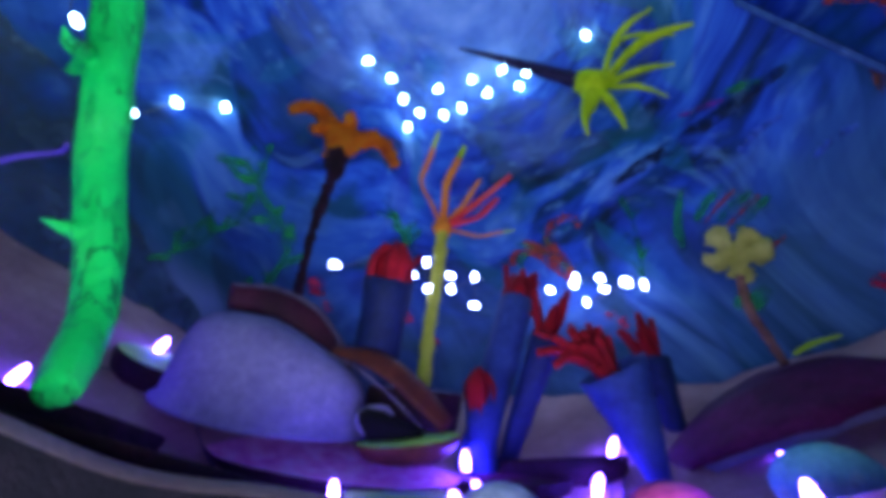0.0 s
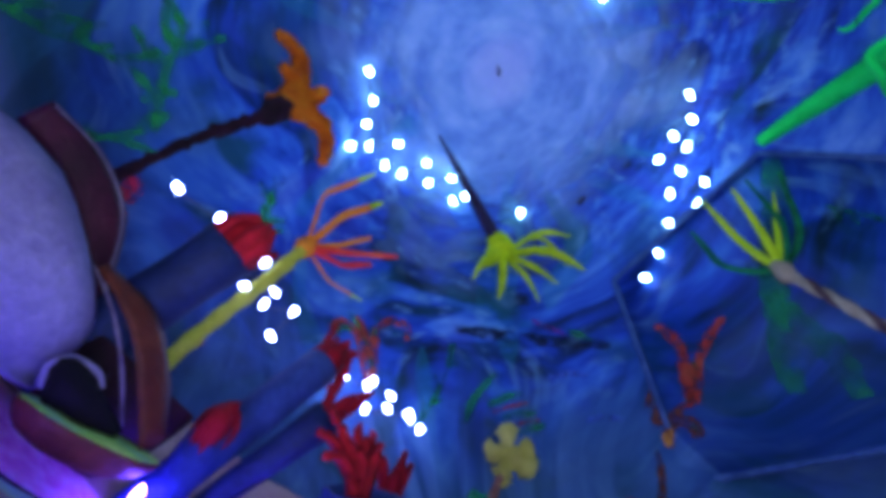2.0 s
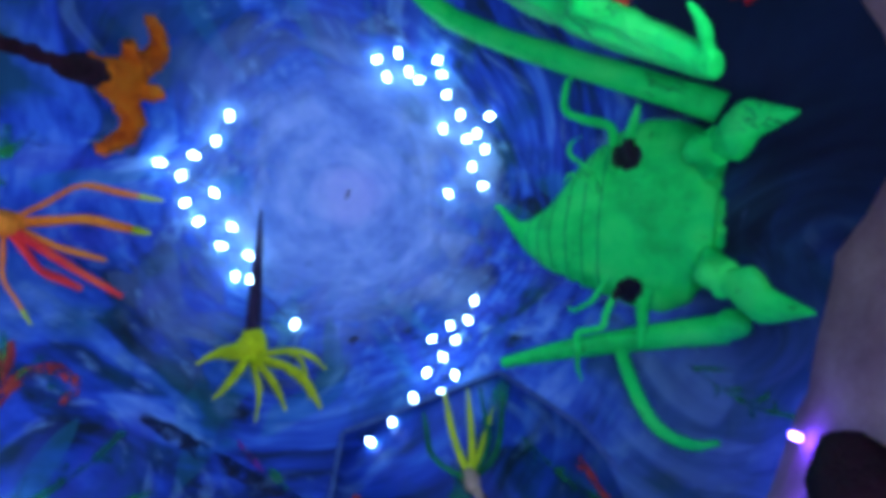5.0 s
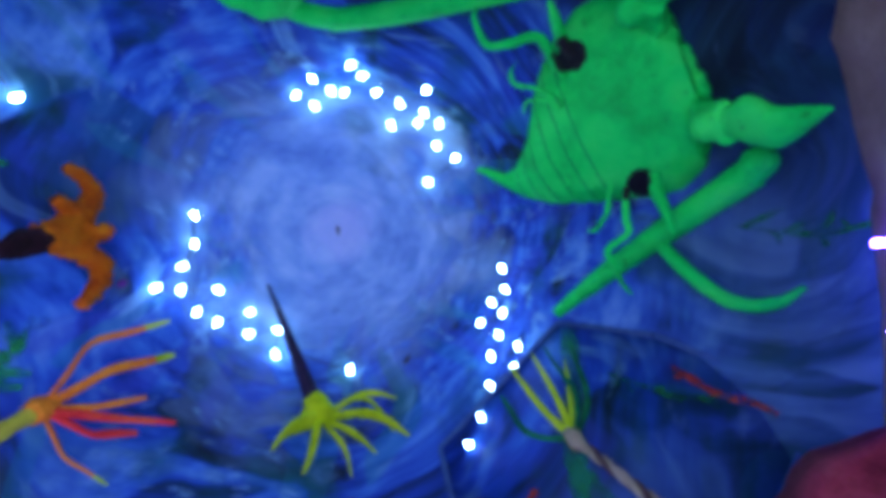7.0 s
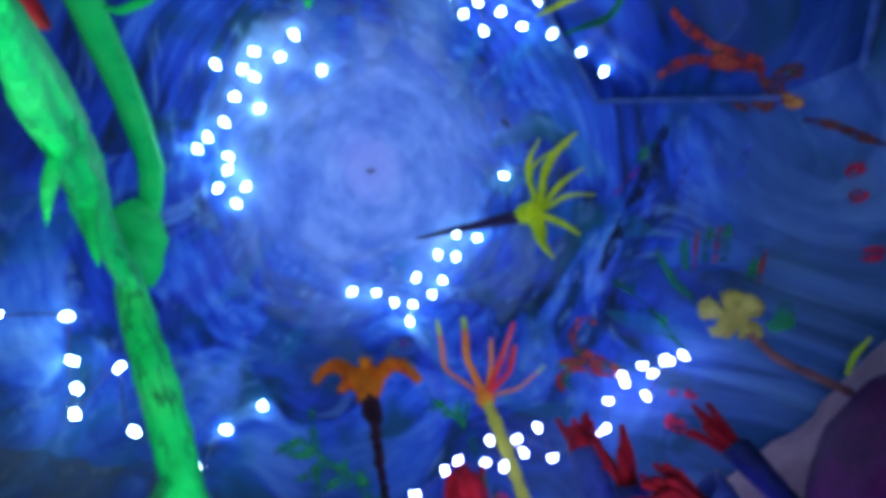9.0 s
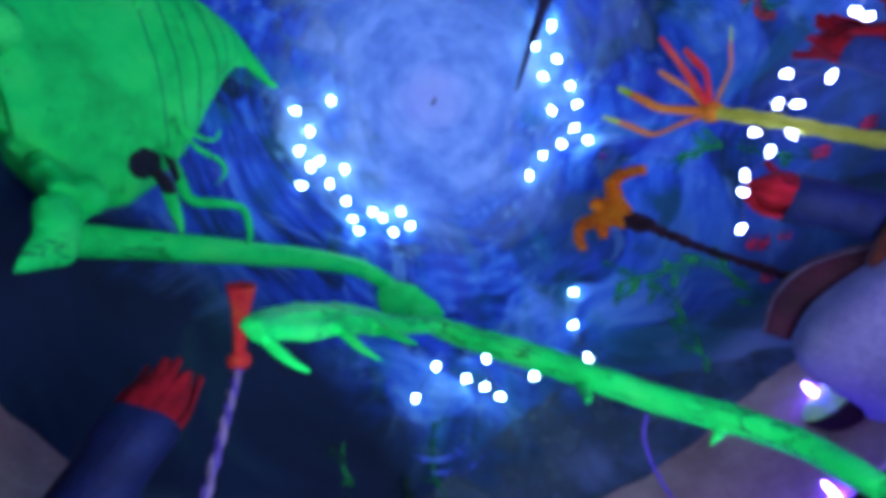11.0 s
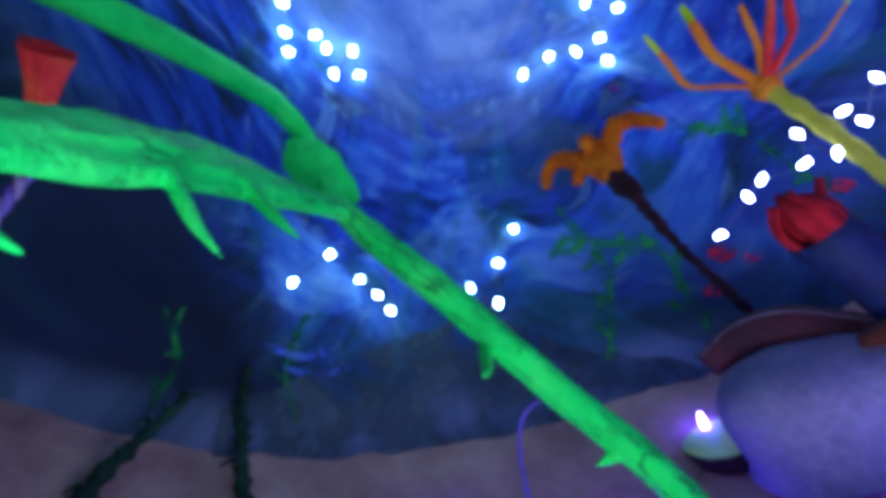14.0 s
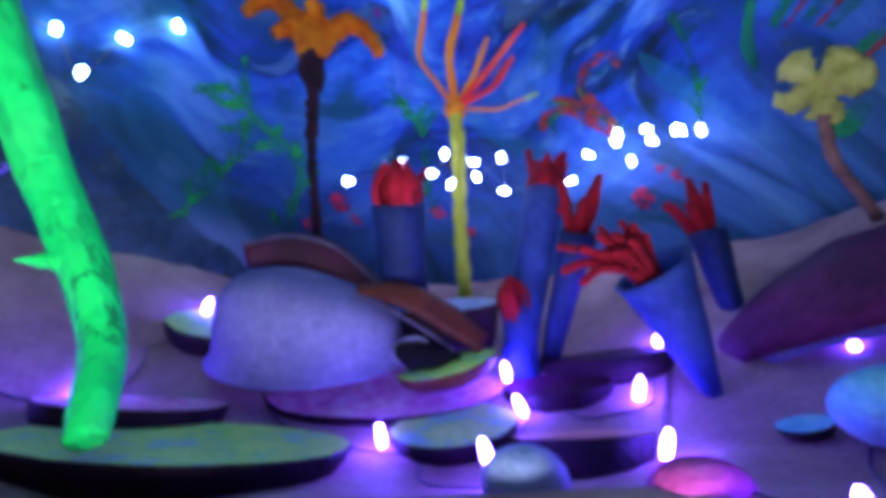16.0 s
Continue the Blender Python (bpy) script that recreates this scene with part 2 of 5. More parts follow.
def green_paint():
    m, n, l, b = base_nodes("green_paint", 0.5)
    c = coords(n)
    r = ramp(n, [(0.3, (0.0, 0.52, 0.07)), (0.5, (0.002, 0.84, 0.12)), (0.72, (0.05, 0.96, 0.15))])
    l.new(noisy(n, l, 30, 5, 0.65, c), r.inputs[0])
    # Sparse dark flecks: shade of the wrinkles put into the colour.
    crease_shade = ramp(n, [(0.60, (1, 1, 1)), (0.70, (0.22, 0.30, 0.22))])
    l.new(noisy(n, l, 110, 6, 0.75, c), crease_shade.inputs[0])
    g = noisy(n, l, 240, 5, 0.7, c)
    col = mix(n, l, 1.0, r.outputs[0], crease_shade.outputs[0], "MULTIPLY")
    # dark lines along the arm: shade of its folds put into the colour
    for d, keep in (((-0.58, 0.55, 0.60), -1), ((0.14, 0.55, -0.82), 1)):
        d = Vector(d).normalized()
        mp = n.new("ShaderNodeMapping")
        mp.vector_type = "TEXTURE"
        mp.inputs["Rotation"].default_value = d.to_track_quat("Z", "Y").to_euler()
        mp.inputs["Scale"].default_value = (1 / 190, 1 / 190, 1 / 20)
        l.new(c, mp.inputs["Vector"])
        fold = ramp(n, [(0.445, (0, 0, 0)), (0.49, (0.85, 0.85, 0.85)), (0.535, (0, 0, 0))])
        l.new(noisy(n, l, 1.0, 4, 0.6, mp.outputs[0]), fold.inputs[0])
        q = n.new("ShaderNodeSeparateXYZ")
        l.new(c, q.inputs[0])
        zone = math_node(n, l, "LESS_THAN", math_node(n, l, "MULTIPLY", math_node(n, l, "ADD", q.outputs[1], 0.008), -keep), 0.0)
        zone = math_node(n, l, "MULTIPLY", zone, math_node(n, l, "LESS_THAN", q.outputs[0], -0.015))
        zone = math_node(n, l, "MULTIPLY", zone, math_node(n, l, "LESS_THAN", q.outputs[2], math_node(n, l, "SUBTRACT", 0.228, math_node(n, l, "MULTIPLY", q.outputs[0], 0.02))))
        fold_patches = ramp(n, [(0.44, (0, 0, 0)), (0.56, (1, 1, 1))])
        l.new(noisy(n, l, 38, 2, 0.5, c), fold_patches.inputs[0])
        zone = math_node(n, l, "MULTIPLY", zone, fold_patches.outputs[0])
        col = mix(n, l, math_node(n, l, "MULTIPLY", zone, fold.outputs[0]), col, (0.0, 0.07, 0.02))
    # rings drawn round the tail
    s = n.new("ShaderNodeVectorMath")
    s.operation = "DOT_PRODUCT"
    l.new(c, s.inputs[0])
    ax = Vector((0.018, -0.113, -0.106))
    s.inputs[1].default_value = ax / ax.dot(ax)
    along = math_node(n, l, "SUBTRACT", s.outputs["Value"], Vector((0.014, -0.083, 0.344)).dot(ax) / ax.dot(ax))
    along = math_node(n, l, "ADD", along, math_node(n, l, "MULTIPLY", math_node(n, l, "SUBTRACT", g, 0.5), 0.012))
    ring = math_node(n, l, "LESS_THAN", math_node(n, l, "FRACT", math_node(n, l, "DIVIDE", math_node(n, l, "SUBTRACT", along, 0.20), 0.074)), 0.09)
    ring = math_node(n, l, "MULTIPLY", ring, math_node(n, l, "MULTIPLY", math_node(n, l, "GREATER_THAN", along, 0.19), math_node(n, l, "LESS_THAN", along, 0.58)))
    p = n.new("ShaderNodeSeparateXYZ")
    l.new(c, p.inputs[0])
    ring = math_node(n, l, "MULTIPLY", ring, math_node(n, l, "GREATER_THAN", p.outputs[0], -0.03))
    ring = math_node(n, l, "MULTIPLY", ring, math_node(n, l, "LESS_THAN", p.outputs[0], 0.085))
    col = mix(n, l, math_node(n, l, "MULTIPLY", ring, 0.75), col, (0.0, 0.12, 0.04))
    for eye, way in (((0.0652, -0.1284, 0.2291), (0.27, -0.525, 0.81)), ((-0.0121, -0.136, 0.2344), (-0.02, -0.51, 0.86))):
        d = n.new("ShaderNodeVectorMath")
        d.operation = "SUBTRACT"
        l.new(c, d.inputs[0])
        d.inputs[1].default_value = eye
        k = n.new("ShaderNodeVectorMath")
        k.operation = "CROSS_PRODUCT"
        l.new(d.outputs[0], k.inputs[0])
        k.inputs[1].default_value = Vector(way).normalized()
        e = n.new("ShaderNodeVectorMath")
        e.operation = "LENGTH"
        l.new(k.outputs[0], e.inputs[0])
        edge = math_node(n, l, "LESS_THAN", math_node(n, l, "ADD", e.outputs["Value"], math_node(n, l, "MULTIPLY", math_node(n, l, "SUBTRACT", g, 0.5), 0.005)), 0.0090)
        col = mix(n, l, edge, col, (0.012, 0.006, 0.014))
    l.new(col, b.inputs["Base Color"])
    bump(n, l, b, g, 0.8, 0.003)
    return m


GREEN = green_paint()
# Flat black for unlit insides: the shade is put into the colour.
SHADE_BLACK = mottled("shade_black", (0.003, 0.002, 0.004), (0.006, 0.004, 0.008), (0.014, 0.008, 0.014), 80, 500, 0.95)
ORANGE = mottled("orange_chenille", (0.75, 0.10, 0.003), (1.0, 0.21, 0.005), (1.0, 0.33, 0.012), 90, 1600, 0.9, 1.0, 0.002)
MAROON = mottled("maroon_chenille", (0.010, 0.002, 0.006), (0.030, 0.006, 0.016), (0.06, 0.012, 0.03), 90, 1500, 0.9, 1.0, 0.002)
YELLOW = mottled("pale_yellow_chenille", (0.42, 0.38, 0.06), (0.70, 0.64, 0.15), (0.85, 0.80, 0.25), 90, 1500, 0.9, 1.0, 0.002)
TWIG = mottled("brown_stem", (0.10, 0.04, 0.03), (0.20, 0.09, 0.07), (0.30, 0.14, 0.10), 90, 900, 0.8)
LIME = mottled("lime_felt", (0.30, 0.46, 0.0), (0.58, 0.78, 0.01), (0.75, 0.90, 0.03), 60, 900, 0.8)
LEMON = mottled("lemon_felt", (0.36, 0.36, 0.03), (0.58, 0.56, 0.05), (0.70, 0.66, 0.10), 60, 900, 0.8)
CORAL = mottled("coral_felt", (0.75, 0.02, 0.03), (0.96, 0.055, 0.05), (1.0, 0.18, 0.04), 60, 900, 0.8)
TANGERINE = mottled("tangerine_felt", (0.75, 0.15, 0.01), (0.95, 0.27, 0.02), (1.0, 0.38, 0.03), 60, 900, 0.8)
RED = mottled("red_felt", (0.10, 0.001, 0.006), (0.30, 0.002, 0.012), (0.50, 0.008, 0.022), 60, 800, 0.85)
# Dimmed copy of the blue card: shade put into the colour of darker tubes.
DIM_BLUE = mottled("dim_blue_card", (0.004, 0.008, 0.045), (0.009, 0.018, 0.09), (0.02, 0.035, 0.15), 50, 500, 0.6, 0.6)
LILAC = mottled("lilac_thread", (0.26, 0.18, 0.42), (0.42, 0.30, 0.58), (0.55, 0.40, 0.66), 120, 900, 0.7)
BLUE = mottled("blue_card", (0.008, 0.018, 0.10), (0.022, 0.045, 0.22), (0.05, 0.08, 0.32), 50, 500, 0.6, 0.6)
SPIKE = mottled("dark_spike", (0.008, 0.004, 0.025), (0.02, 0.01, 0.05), (0.05, 0.03, 0.10), 80, 500, 0.5)
BARK = mottled("dark_bark", (0.005, 0.001, 0.004), (0.022, 0.003, 0.010), (0.055, 0.008, 0.022), 45, 450, 0.6, 0.9, 0.002)
PLUM = mottled("plum_shell", (0.030, 0.001, 0.018), (0.095, 0.004, 0.050), (0.19, 0.012, 0.100), 40, 420, 0.6, 0.7)
MAROON_CARD = mottled("maroon_card", (0.016, 0.001, 0.007), (0.038, 0.003, 0.015), (0.075, 0.008, 0.030), 45, 450, 0.5, 0.7)
RUST = mottled("rust_shell", (0.045, 0.008, 0.008), (0.11, 0.020, 0.012), (0.20, 0.045, 0.018), 45, 450, 0.5, 0.6)
REDSHELL = mottled("red_shell", (0.16, 0.010, 0.03), (0.34, 0.03, 0.07), (0.48, 0.07, 0.12), 45, 450, 0.5, 0.6)
PEARL = mottled("lilac_shell", (0.15, 0.125, 0.28), (0.23, 0.195, 0.38), (0.31, 0.27, 0.46), 38, 420, 0.7, 0.7)
PINKTOP = mottled("pink_speckle", (0.74, 0.13, 0.34), (0.97, 0.40, 0.54), (0.98, 0.72, 0.76), 190, 700, 0.7, 0.6)
LIMETOP = mottled("lime_speckle", (0.28, 0.62, 0.50), (0.52, 0.88, 0.16), (0.74, 0.95, 0.24), 95, 700, 0.7, 0.6)
TEALTOP = mottled("teal_speckle", (0.10, 0.40, 0.42), (0.22, 0.66, 0.60), (0.50, 0.85, 0.40), 95, 700, 0.7, 0.6)
PALETOP = mottled("pale_speckle", (0.32, 0.38, 0.52), (0.48, 0.54, 0.70), (0.60, 0.64, 0.78), 120, 700, 0.7, 0.6)
MAGENTA = mottled("magenta_paint", (0.5, 0.04, 0.22), (0.75, 0.08, 0.34), (0.85, 0.18, 0.42), 80, 600, 0.6)
ORANGETOP = mottled("orange_speckle", (0.5, 0.16, 0.08), (0.70, 0.28, 0.14), (0.80, 0.42, 0.22), 120, 700, 0.7)
ROPE = mottled("rope_fibre", (0.36, 0.26, 0.16), (0.62, 0.50, 0.36), (0.78, 0.68, 0.52), 120, 1500, 0.9, 1.0, 0.0015)
ROPE_DARK = mottled("rope_dark_strand", (0.06, 0.03, 0.05), (0.14, 0.08, 0.09), (0.24, 0.14, 0.14), 120, 1500, 0.9, 1.0, 0.0015)
VIOLET = mottled("violet_thread", (0.10, 0.05, 0.35), (0.20, 0.12, 0.55), (0.32, 0.22, 0.70), 120, 900, 0.7)
WIRE = mottled("clear_wire", (0.03, 0.03, 0.06), (0.05, 0.05, 0.10), (0.08, 0.08, 0.15), 90, 600, 0.4)
P_GREEN = scumbled("painted_green", (0.0, 0.06, 0.03), (0.007, 0.26, 0.055), (0.025, 0.48, 0.09), 45, 90, 0.62)
P_RED = scumbled("painted_red", (0.16, 0.015, 0.02), (0.42, 0.04, 0.03), (0.55, 0.10, 0.04), 70)
FROND = mottled("green_frond", (0.0, 0.05, 0.03), (0.004, 0.16, 0.05), (0.015, 0.32, 0.08), 60, 700, 0.8)
WEED = mottled("dark_weed", (0.002, 0.012, 0.008), (0.006, 0.035, 0.02), (0.02, 0.09, 0.045), 90, 700, 0.8)
P_RUST = scumbled("painted_rust", (0.06, 0.018, 0.02), (0.16, 0.04, 0.03), (0.26, 0.08, 0.04))
P_ORANGE = scumbled("painted_orange", (0.3, 0.08, 0.01), (0.6, 0.20, 0.03), (0.8, 0.35, 0.06))
CARD_EDGE = mottled("pale_card_edge", (0.09, 0.06, 0.12), (0.17, 0.12, 0.20), (0.28, 0.22, 0.31), 120, 900, 0.7)
P_DARK = mottled("painted_navy", (0.002, 0.006, 0.035), (0.004, 0.012, 0.06), (0.01, 0.03, 0.12), 70, 500, 0.6)
P_ROSE = scumbled("painted_rose", (0.20, 0.002, 0.02), (0.50, 0.008, 0.05), (0.62, 0.03, 0.10), 120, 260)
P_WEDGE = scumbled("navy_wedge", (0.001, 0.006, 0.03), (0.003, 0.016, 0.07), (0.01, 0.04, 0.14), 60, 80)
P_SKY = scumbled("painted_sky", (0.02, 0.05, 0.36), (0.05, 0.12, 0.62), (0.12, 0.26, 0.80), 70)
EDGE = mottled("hatch_edge", (0.02, 0.06, 0.22), (0.05, 0.12, 0.36), (0.11, 0.20, 0.48), 60, 400, 0.6)
P_TEAL = scumbled("painted_teal", (0.0, 0.09, 0.07), (0.008, 0.24, 0.12), (0.02, 0.42, 0.17), 50, 60, 0.6)
P_PURPLE = scumbled("painted_purple", (0.12, 0.01, 0.22), (0.22, 0.02, 0.38), (0.3, 0.05, 0.5), 70)
P_HILL = scumbled("painted_slate", (0.020, 0.046, 0.062), (0.046, 0.084, 0.118), (0.085, 0.130, 0.175), 26, 34)
LED = glowing("led_white", (0.48, 0.85, 1.0), BULB_POWER)
LED_BLUE = glowing("led_blue", (0.34, 0.42, 1.0), BULB_POWER * 1.6)
LED_FLOOR = glowing("led_violet", (0.092, 0.045, 1.0), FLOOR_BULB_POWER)

# ---- building helpers ----
CENTRE, RADII = Vector((0.022, 0.0, 0.08)), Vector((0.235, 0.235, 0.285))


def on_dome(az, el, depth=0.0):
    a, e = radians(az), radians(el)
    u = Vector((math.sin(a) * math.cos(e), math.cos(a) * math.cos(e), math.sin(e)))
    p = CENTRE + Vector(u[i] * RADII[i] for i in range(3))
    q = Vector(u[i] / RADII[i] for i in range(3)).normalized()
    return p - q * depth, q


HATCH_RIM = [on_dome(a, e, 0.002)[0] for a, e in ((68, 49.5), (119, 54), (127, 40), (129, 22), (100, 18), (69, 20))]
HATCH_MID = sum(HATCH_RIM, Vector()) / 6
HATCH_OUT = sum(((HATCH_RIM[i] - HATCH_MID).cross(HATCH_RIM[(i + 1) % 6] - HATCH_MID) for i in range(6)), Vector()).normalized()
HATCH_OUT *= 1 if HATCH_OUT.dot(HATCH_MID - CENTRE) > 0 else -1
HATCH_RIM = [p - HATCH_OUT * (p - HATCH_MID).dot(HATCH_OUT) + HATCH_OUT * 0.004 for p in HATCH_RIM]


def on_wall(az, el, depth=0.0):
    """A place on the round wall, or on the flat hatch where that stands before it."""
    p, q = on_dome(az, el, depth)
    d = p - CENTRE
    s = (HATCH_RIM[0] - HATCH_OUT * depth - CENTRE).dot(HATCH_OUT) / max(1e-6, d.dot(HATCH_OUT))
    if 0 < s < 1:
        h = CENTRE + d * s
        turn = [(HATCH_RIM[i] - h).cross(HATCH_RIM[(i + 1) % 6] - h).dot(HATCH_OUT) for i in range(6)]
        if all(v > 0 for v in turn) or all(v < 0 for v in turn):
            return h, HATCH_OUT.copy()
    return p, q


def ground(x, y):
    r = math.hypot(x, y)
    b = max(0.0, -y) / 0.2
    w = max(0.0, -x - 0.5 * max(0.0, y)) / 0.2
    out = max(0.0, r - 0.1) / 0.11
    b *= 0.62 + 0.38 * min(1.0, abs(x + 0.01) / 0.06)
    rise = (8 * (r - 0.1) ** 2 if r > 0.1 else 0.0) + 0.050 * b * b * out * (1 - 0.4 * min(1.0, w)) + 0.004 * w * w * out * out
    top = 0.112 + 0.085 * b + 0.040 * w - 0.018 * max(0.0, x) / 0.2
    z = 0.025 + rise / (1 + (rise / top) ** 4) ** 0.25
    return z + 0.0035 * noise.noise((x * 28, y * 28, 3.1)) + 0.0028 * min(1.0, out) * (0.5 - abs(noise.noise((x * 42, y * 42, 7.7))) * 2)


def ground_normal(x, y, h=0.006):
    return Vector((ground(x - h, y) - ground(x + h, y), ground(x, y - h) - ground(x, y + h), 2 * h)).normalized()


def mesh_of(name, bm, material):
    bmesh.ops.recalc_face_normals(bm, faces=bm.faces)
    me = bpy.data.meshes.new(name)
    bm.to_mesh(me)
    bm.free()
    for p in me.polygons:
        p.use_smooth = True
    me.materials.append(material)
    return me


def part(name, bm, material, parent, label=""):
    ob = new(name, mesh_of(name, bm, material))
    if parent:
        ob.parent = parent
    return tagged(ob, label)


def thing(name, label, category, group=""):
    return tagged(new(name), label, category, group)


def spline(points, steps):
    """A smooth line through the points."""
    P = [Vector(p) for p in points]
    P = [2 * P[0] - P[1]] + P + [2 * P[-1] - P[-2]]
    out = []
    for i in range(1, len(P) - 2):
        for k in range(steps):
            t = k / steps
            a, b, c, d = P[i - 1:i + 3]
            out.append(0.5 * (2 * b + (c - a) * t + (2 * a - 5 * b + 4 * c - d) * t * t + (3 * b - a - 3 * c + d) * t ** 3))
    return out + [P[-2].copy()]


def lerp_list(values, n):
    out = []
    for i in range(n):
        f = i / max(1, n - 1) * (len(values) - 1)
        k = min(int(f), len(values) - 2)
        out.append(values[k] + (values[k + 1] - values[k]) * (f - k))
    return out


def sweep(bm, points, radii, sides=10, steps=6, flat=1.0, hint=(0, 0, 1), rough=0.0, freq=300, twist=0.0, lobes=0, lobe=0.0, fold=0.0):
    """A tube along a smooth line; flat squeezes it along the hint, rough dents it, lobes twist round it."""
    L = spline(points, steps)
    R = lerp_list(list(radii), len(L))
    rings, run = [], 0.0
    for i, p in enumerate(L):
        d = (L[min(i + 1, len(L) - 1)] - L[max(i - 1, 0)]).normalized()
        if i:
            run += (p - L[i - 1]).length
        h = Vector(hint)
        side = d.cross(h)
        if side.length < 1e-3:
            side = d.cross(Vector((0.9, 0.3, 0.2)))
        side.normalize()
        up = side.cross(d).normalized()
        ring = []
        for k in range(sides):
            a = 2 * math.pi * k / sides
            r = R[i]
            if lobes:
                r *= 1 + lobe * math.cos(lobes * a + twist * run)
            if fold:
                r *= 1 - fold * max(0.0, 1 - abs(noise.noise((math.cos(a) * 1.7, math.sin(a) * 1.7, run * 22 + R[0] * 900))) * 6)
            v = p + side * math.cos(a) * r + up * math.sin(a) * r * flat
            if rough:
                v = v + (v - p) * rough * noise.noise(v * freq)
            ring.append(bm.verts.new(v))
        rings.append(ring)
    for a, b in zip(rings, rings[1:]):
        for k in range(sides):
            bm.faces.new((a[k], a[(k + 1) % sides], b[(k + 1) % sides], b[k]))
    bm.faces.new(rings[0])
    bm.faces.new(rings[-1])
    return rings


def tube(name, points, radii, material, parent, label="", **k):
    bm = bmesh.new()
    sweep(bm, points, radii, **k)
    return part(name, bm, material, parent, label)


def ball(bm, at, radii, turn=None, seg=16, rings=10, rough=0.0, freq=120, cut=None):
    m = Matrix.Translation(at) @ (turn or Matrix()) @ Matrix.Diagonal((*radii, 1))
    got = bmesh.ops.create_uvsphere(bm, u_segments=seg, v_segments=rings, radius=1)["verts"]
    for v in got:
        u = v.co.copy()
        if cut is not None and u.z < cut:
            u.z = cut
        w = m @ u
        v.co = w + (w - Vector(at)) * rough * noise.noise(w * freq) if rough else w
    return got


def frame_from(normal, spin=0.0):
    return Vector(normal).to_track_quat("Z", "Y").to_matrix().to_4x4() @ Matrix.Rotation(radians(spin), 4, "Z")


def slab(bm, m, rx, ry, thick, seg=48, wave=0.06, seed=0.0, dish=0.0):
    """A slice of a gourd: an uneven outline, a flat top, a chipped rim and a hull that rounds in below."""
    loops = []
    for s, z in ((0.0, dish), (0.55, dish * 0.6), (0.975, 0.0), (1.0, -0.05 * thick), (0.975, -0.22 * thick), (0.90, -0.50 * thick), (0.76, -0.78 * thick), (0.52, -0.96 * thick), (0.0, -thick)):
        ring = []
        for k in range(seg if s else 1):
            a = 2 * math.pi * k / seg
            w = 1 + wave * noise.noise((math.cos(a) * 1.4 + seed, math.sin(a) * 1.4, seed * 2.3)) + 0.35 * wave * noise.noise((math.cos(a) * 6, math.sin(a) * 6, seed)) + 0.22 * wave * noise.noise((math.cos(a) * 19, math.sin(a) * 19, seed))
            ring.append(bm.verts.new(m @ Vector((math.cos(a) * rx * s * w, math.sin(a) * ry * s * w, z))))
        loops.append(ring)
    faces_top = []
    for i, (a, b) in enumerate(zip(loops, loops[1:])):
        for k in range(seg):
            k2 = (k + 1) % seg
            if len(a) == 1:
                f = bm.faces.new((a[0], b[k], b[k2]))
            elif len(b) == 1:
                f = bm.faces.new((a[k], b[0], a[k2]))
            else:
                f = bm.faces.new((a[k], b[k], b[k2], a[k2]))
            if i < 2:
                f.material_index = 1
    return loops


def ribbon(bm, points, width, lift=0.0012, steps=6, ends=0.35):
    """A brush stroke that lies on the dome; points are azimuth and elevation."""
    L = spline([Vector((a, e, 0)) for a, e in points], steps)
    row = []
    for i, p in enumerate(L):
        c, q = on_wall(p.x, p.y, lift)
        a, _ = on_wall(L[max(i - 1, 0)].x, L[max(i - 1, 0)].y, lift)
        b, _ = on_wall(L[min(i + 1, len(L) - 1)].x, L[min(i + 1, len(L) - 1)].y, lift)
        side = (b - a).cross(q).normalized()
        f = i / (len(L) - 1)
        w = width * (ends + (1 - ends) * math.sin(math.pi * min(1, max(0, 0.12 + f * 0.8)))) * (1 + 0.5 * noise.noise(c * 180))
        row.append([bm.verts.new(c + side * w * s + q * (lift * 0.6 if abs(s) == 1 else 0)) for s in (-1, -0.4, 0.4, 1)])
    for a, b in zip(row, row[1:]):
        for k in range(3):
            bm.faces.new((a[k], a[k + 1], b[k + 1], b[k]))


# ---- the shell of the place ----
def dome_piece(name, e0, e1, rows, label):
    bm, grid, seg = bmesh.new(), [], 96
    for off in (0.0, -0.006):
        for i in range(rows + 1):
            e = e0 + (e1 - e0) * i / rows
            ring = []
            for k in range(seg):
                az = 360 * k / seg
                p, q = on_dome(az, min(e, 89.6), off)
                ring.append(bm.verts.new(p + q * (0.0012 * noise.noise(p * 30) if off == 0 else 0)))
            grid.append(ring)
    half = rows + 1
    for base in (0, half):
        for i in range(rows):
            a, b = grid[base + i], grid[base + i + 1]
            for k in range(seg):
                bm.faces.new((a[k], a[(k + 1) % seg], b[(k + 1) % seg], b[k]))
        if e1 > 89:
            bm.faces.new(grid[base + rows])
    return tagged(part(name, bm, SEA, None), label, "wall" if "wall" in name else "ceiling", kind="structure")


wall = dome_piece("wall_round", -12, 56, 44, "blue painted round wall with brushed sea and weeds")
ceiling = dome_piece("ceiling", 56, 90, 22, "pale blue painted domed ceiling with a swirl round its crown")


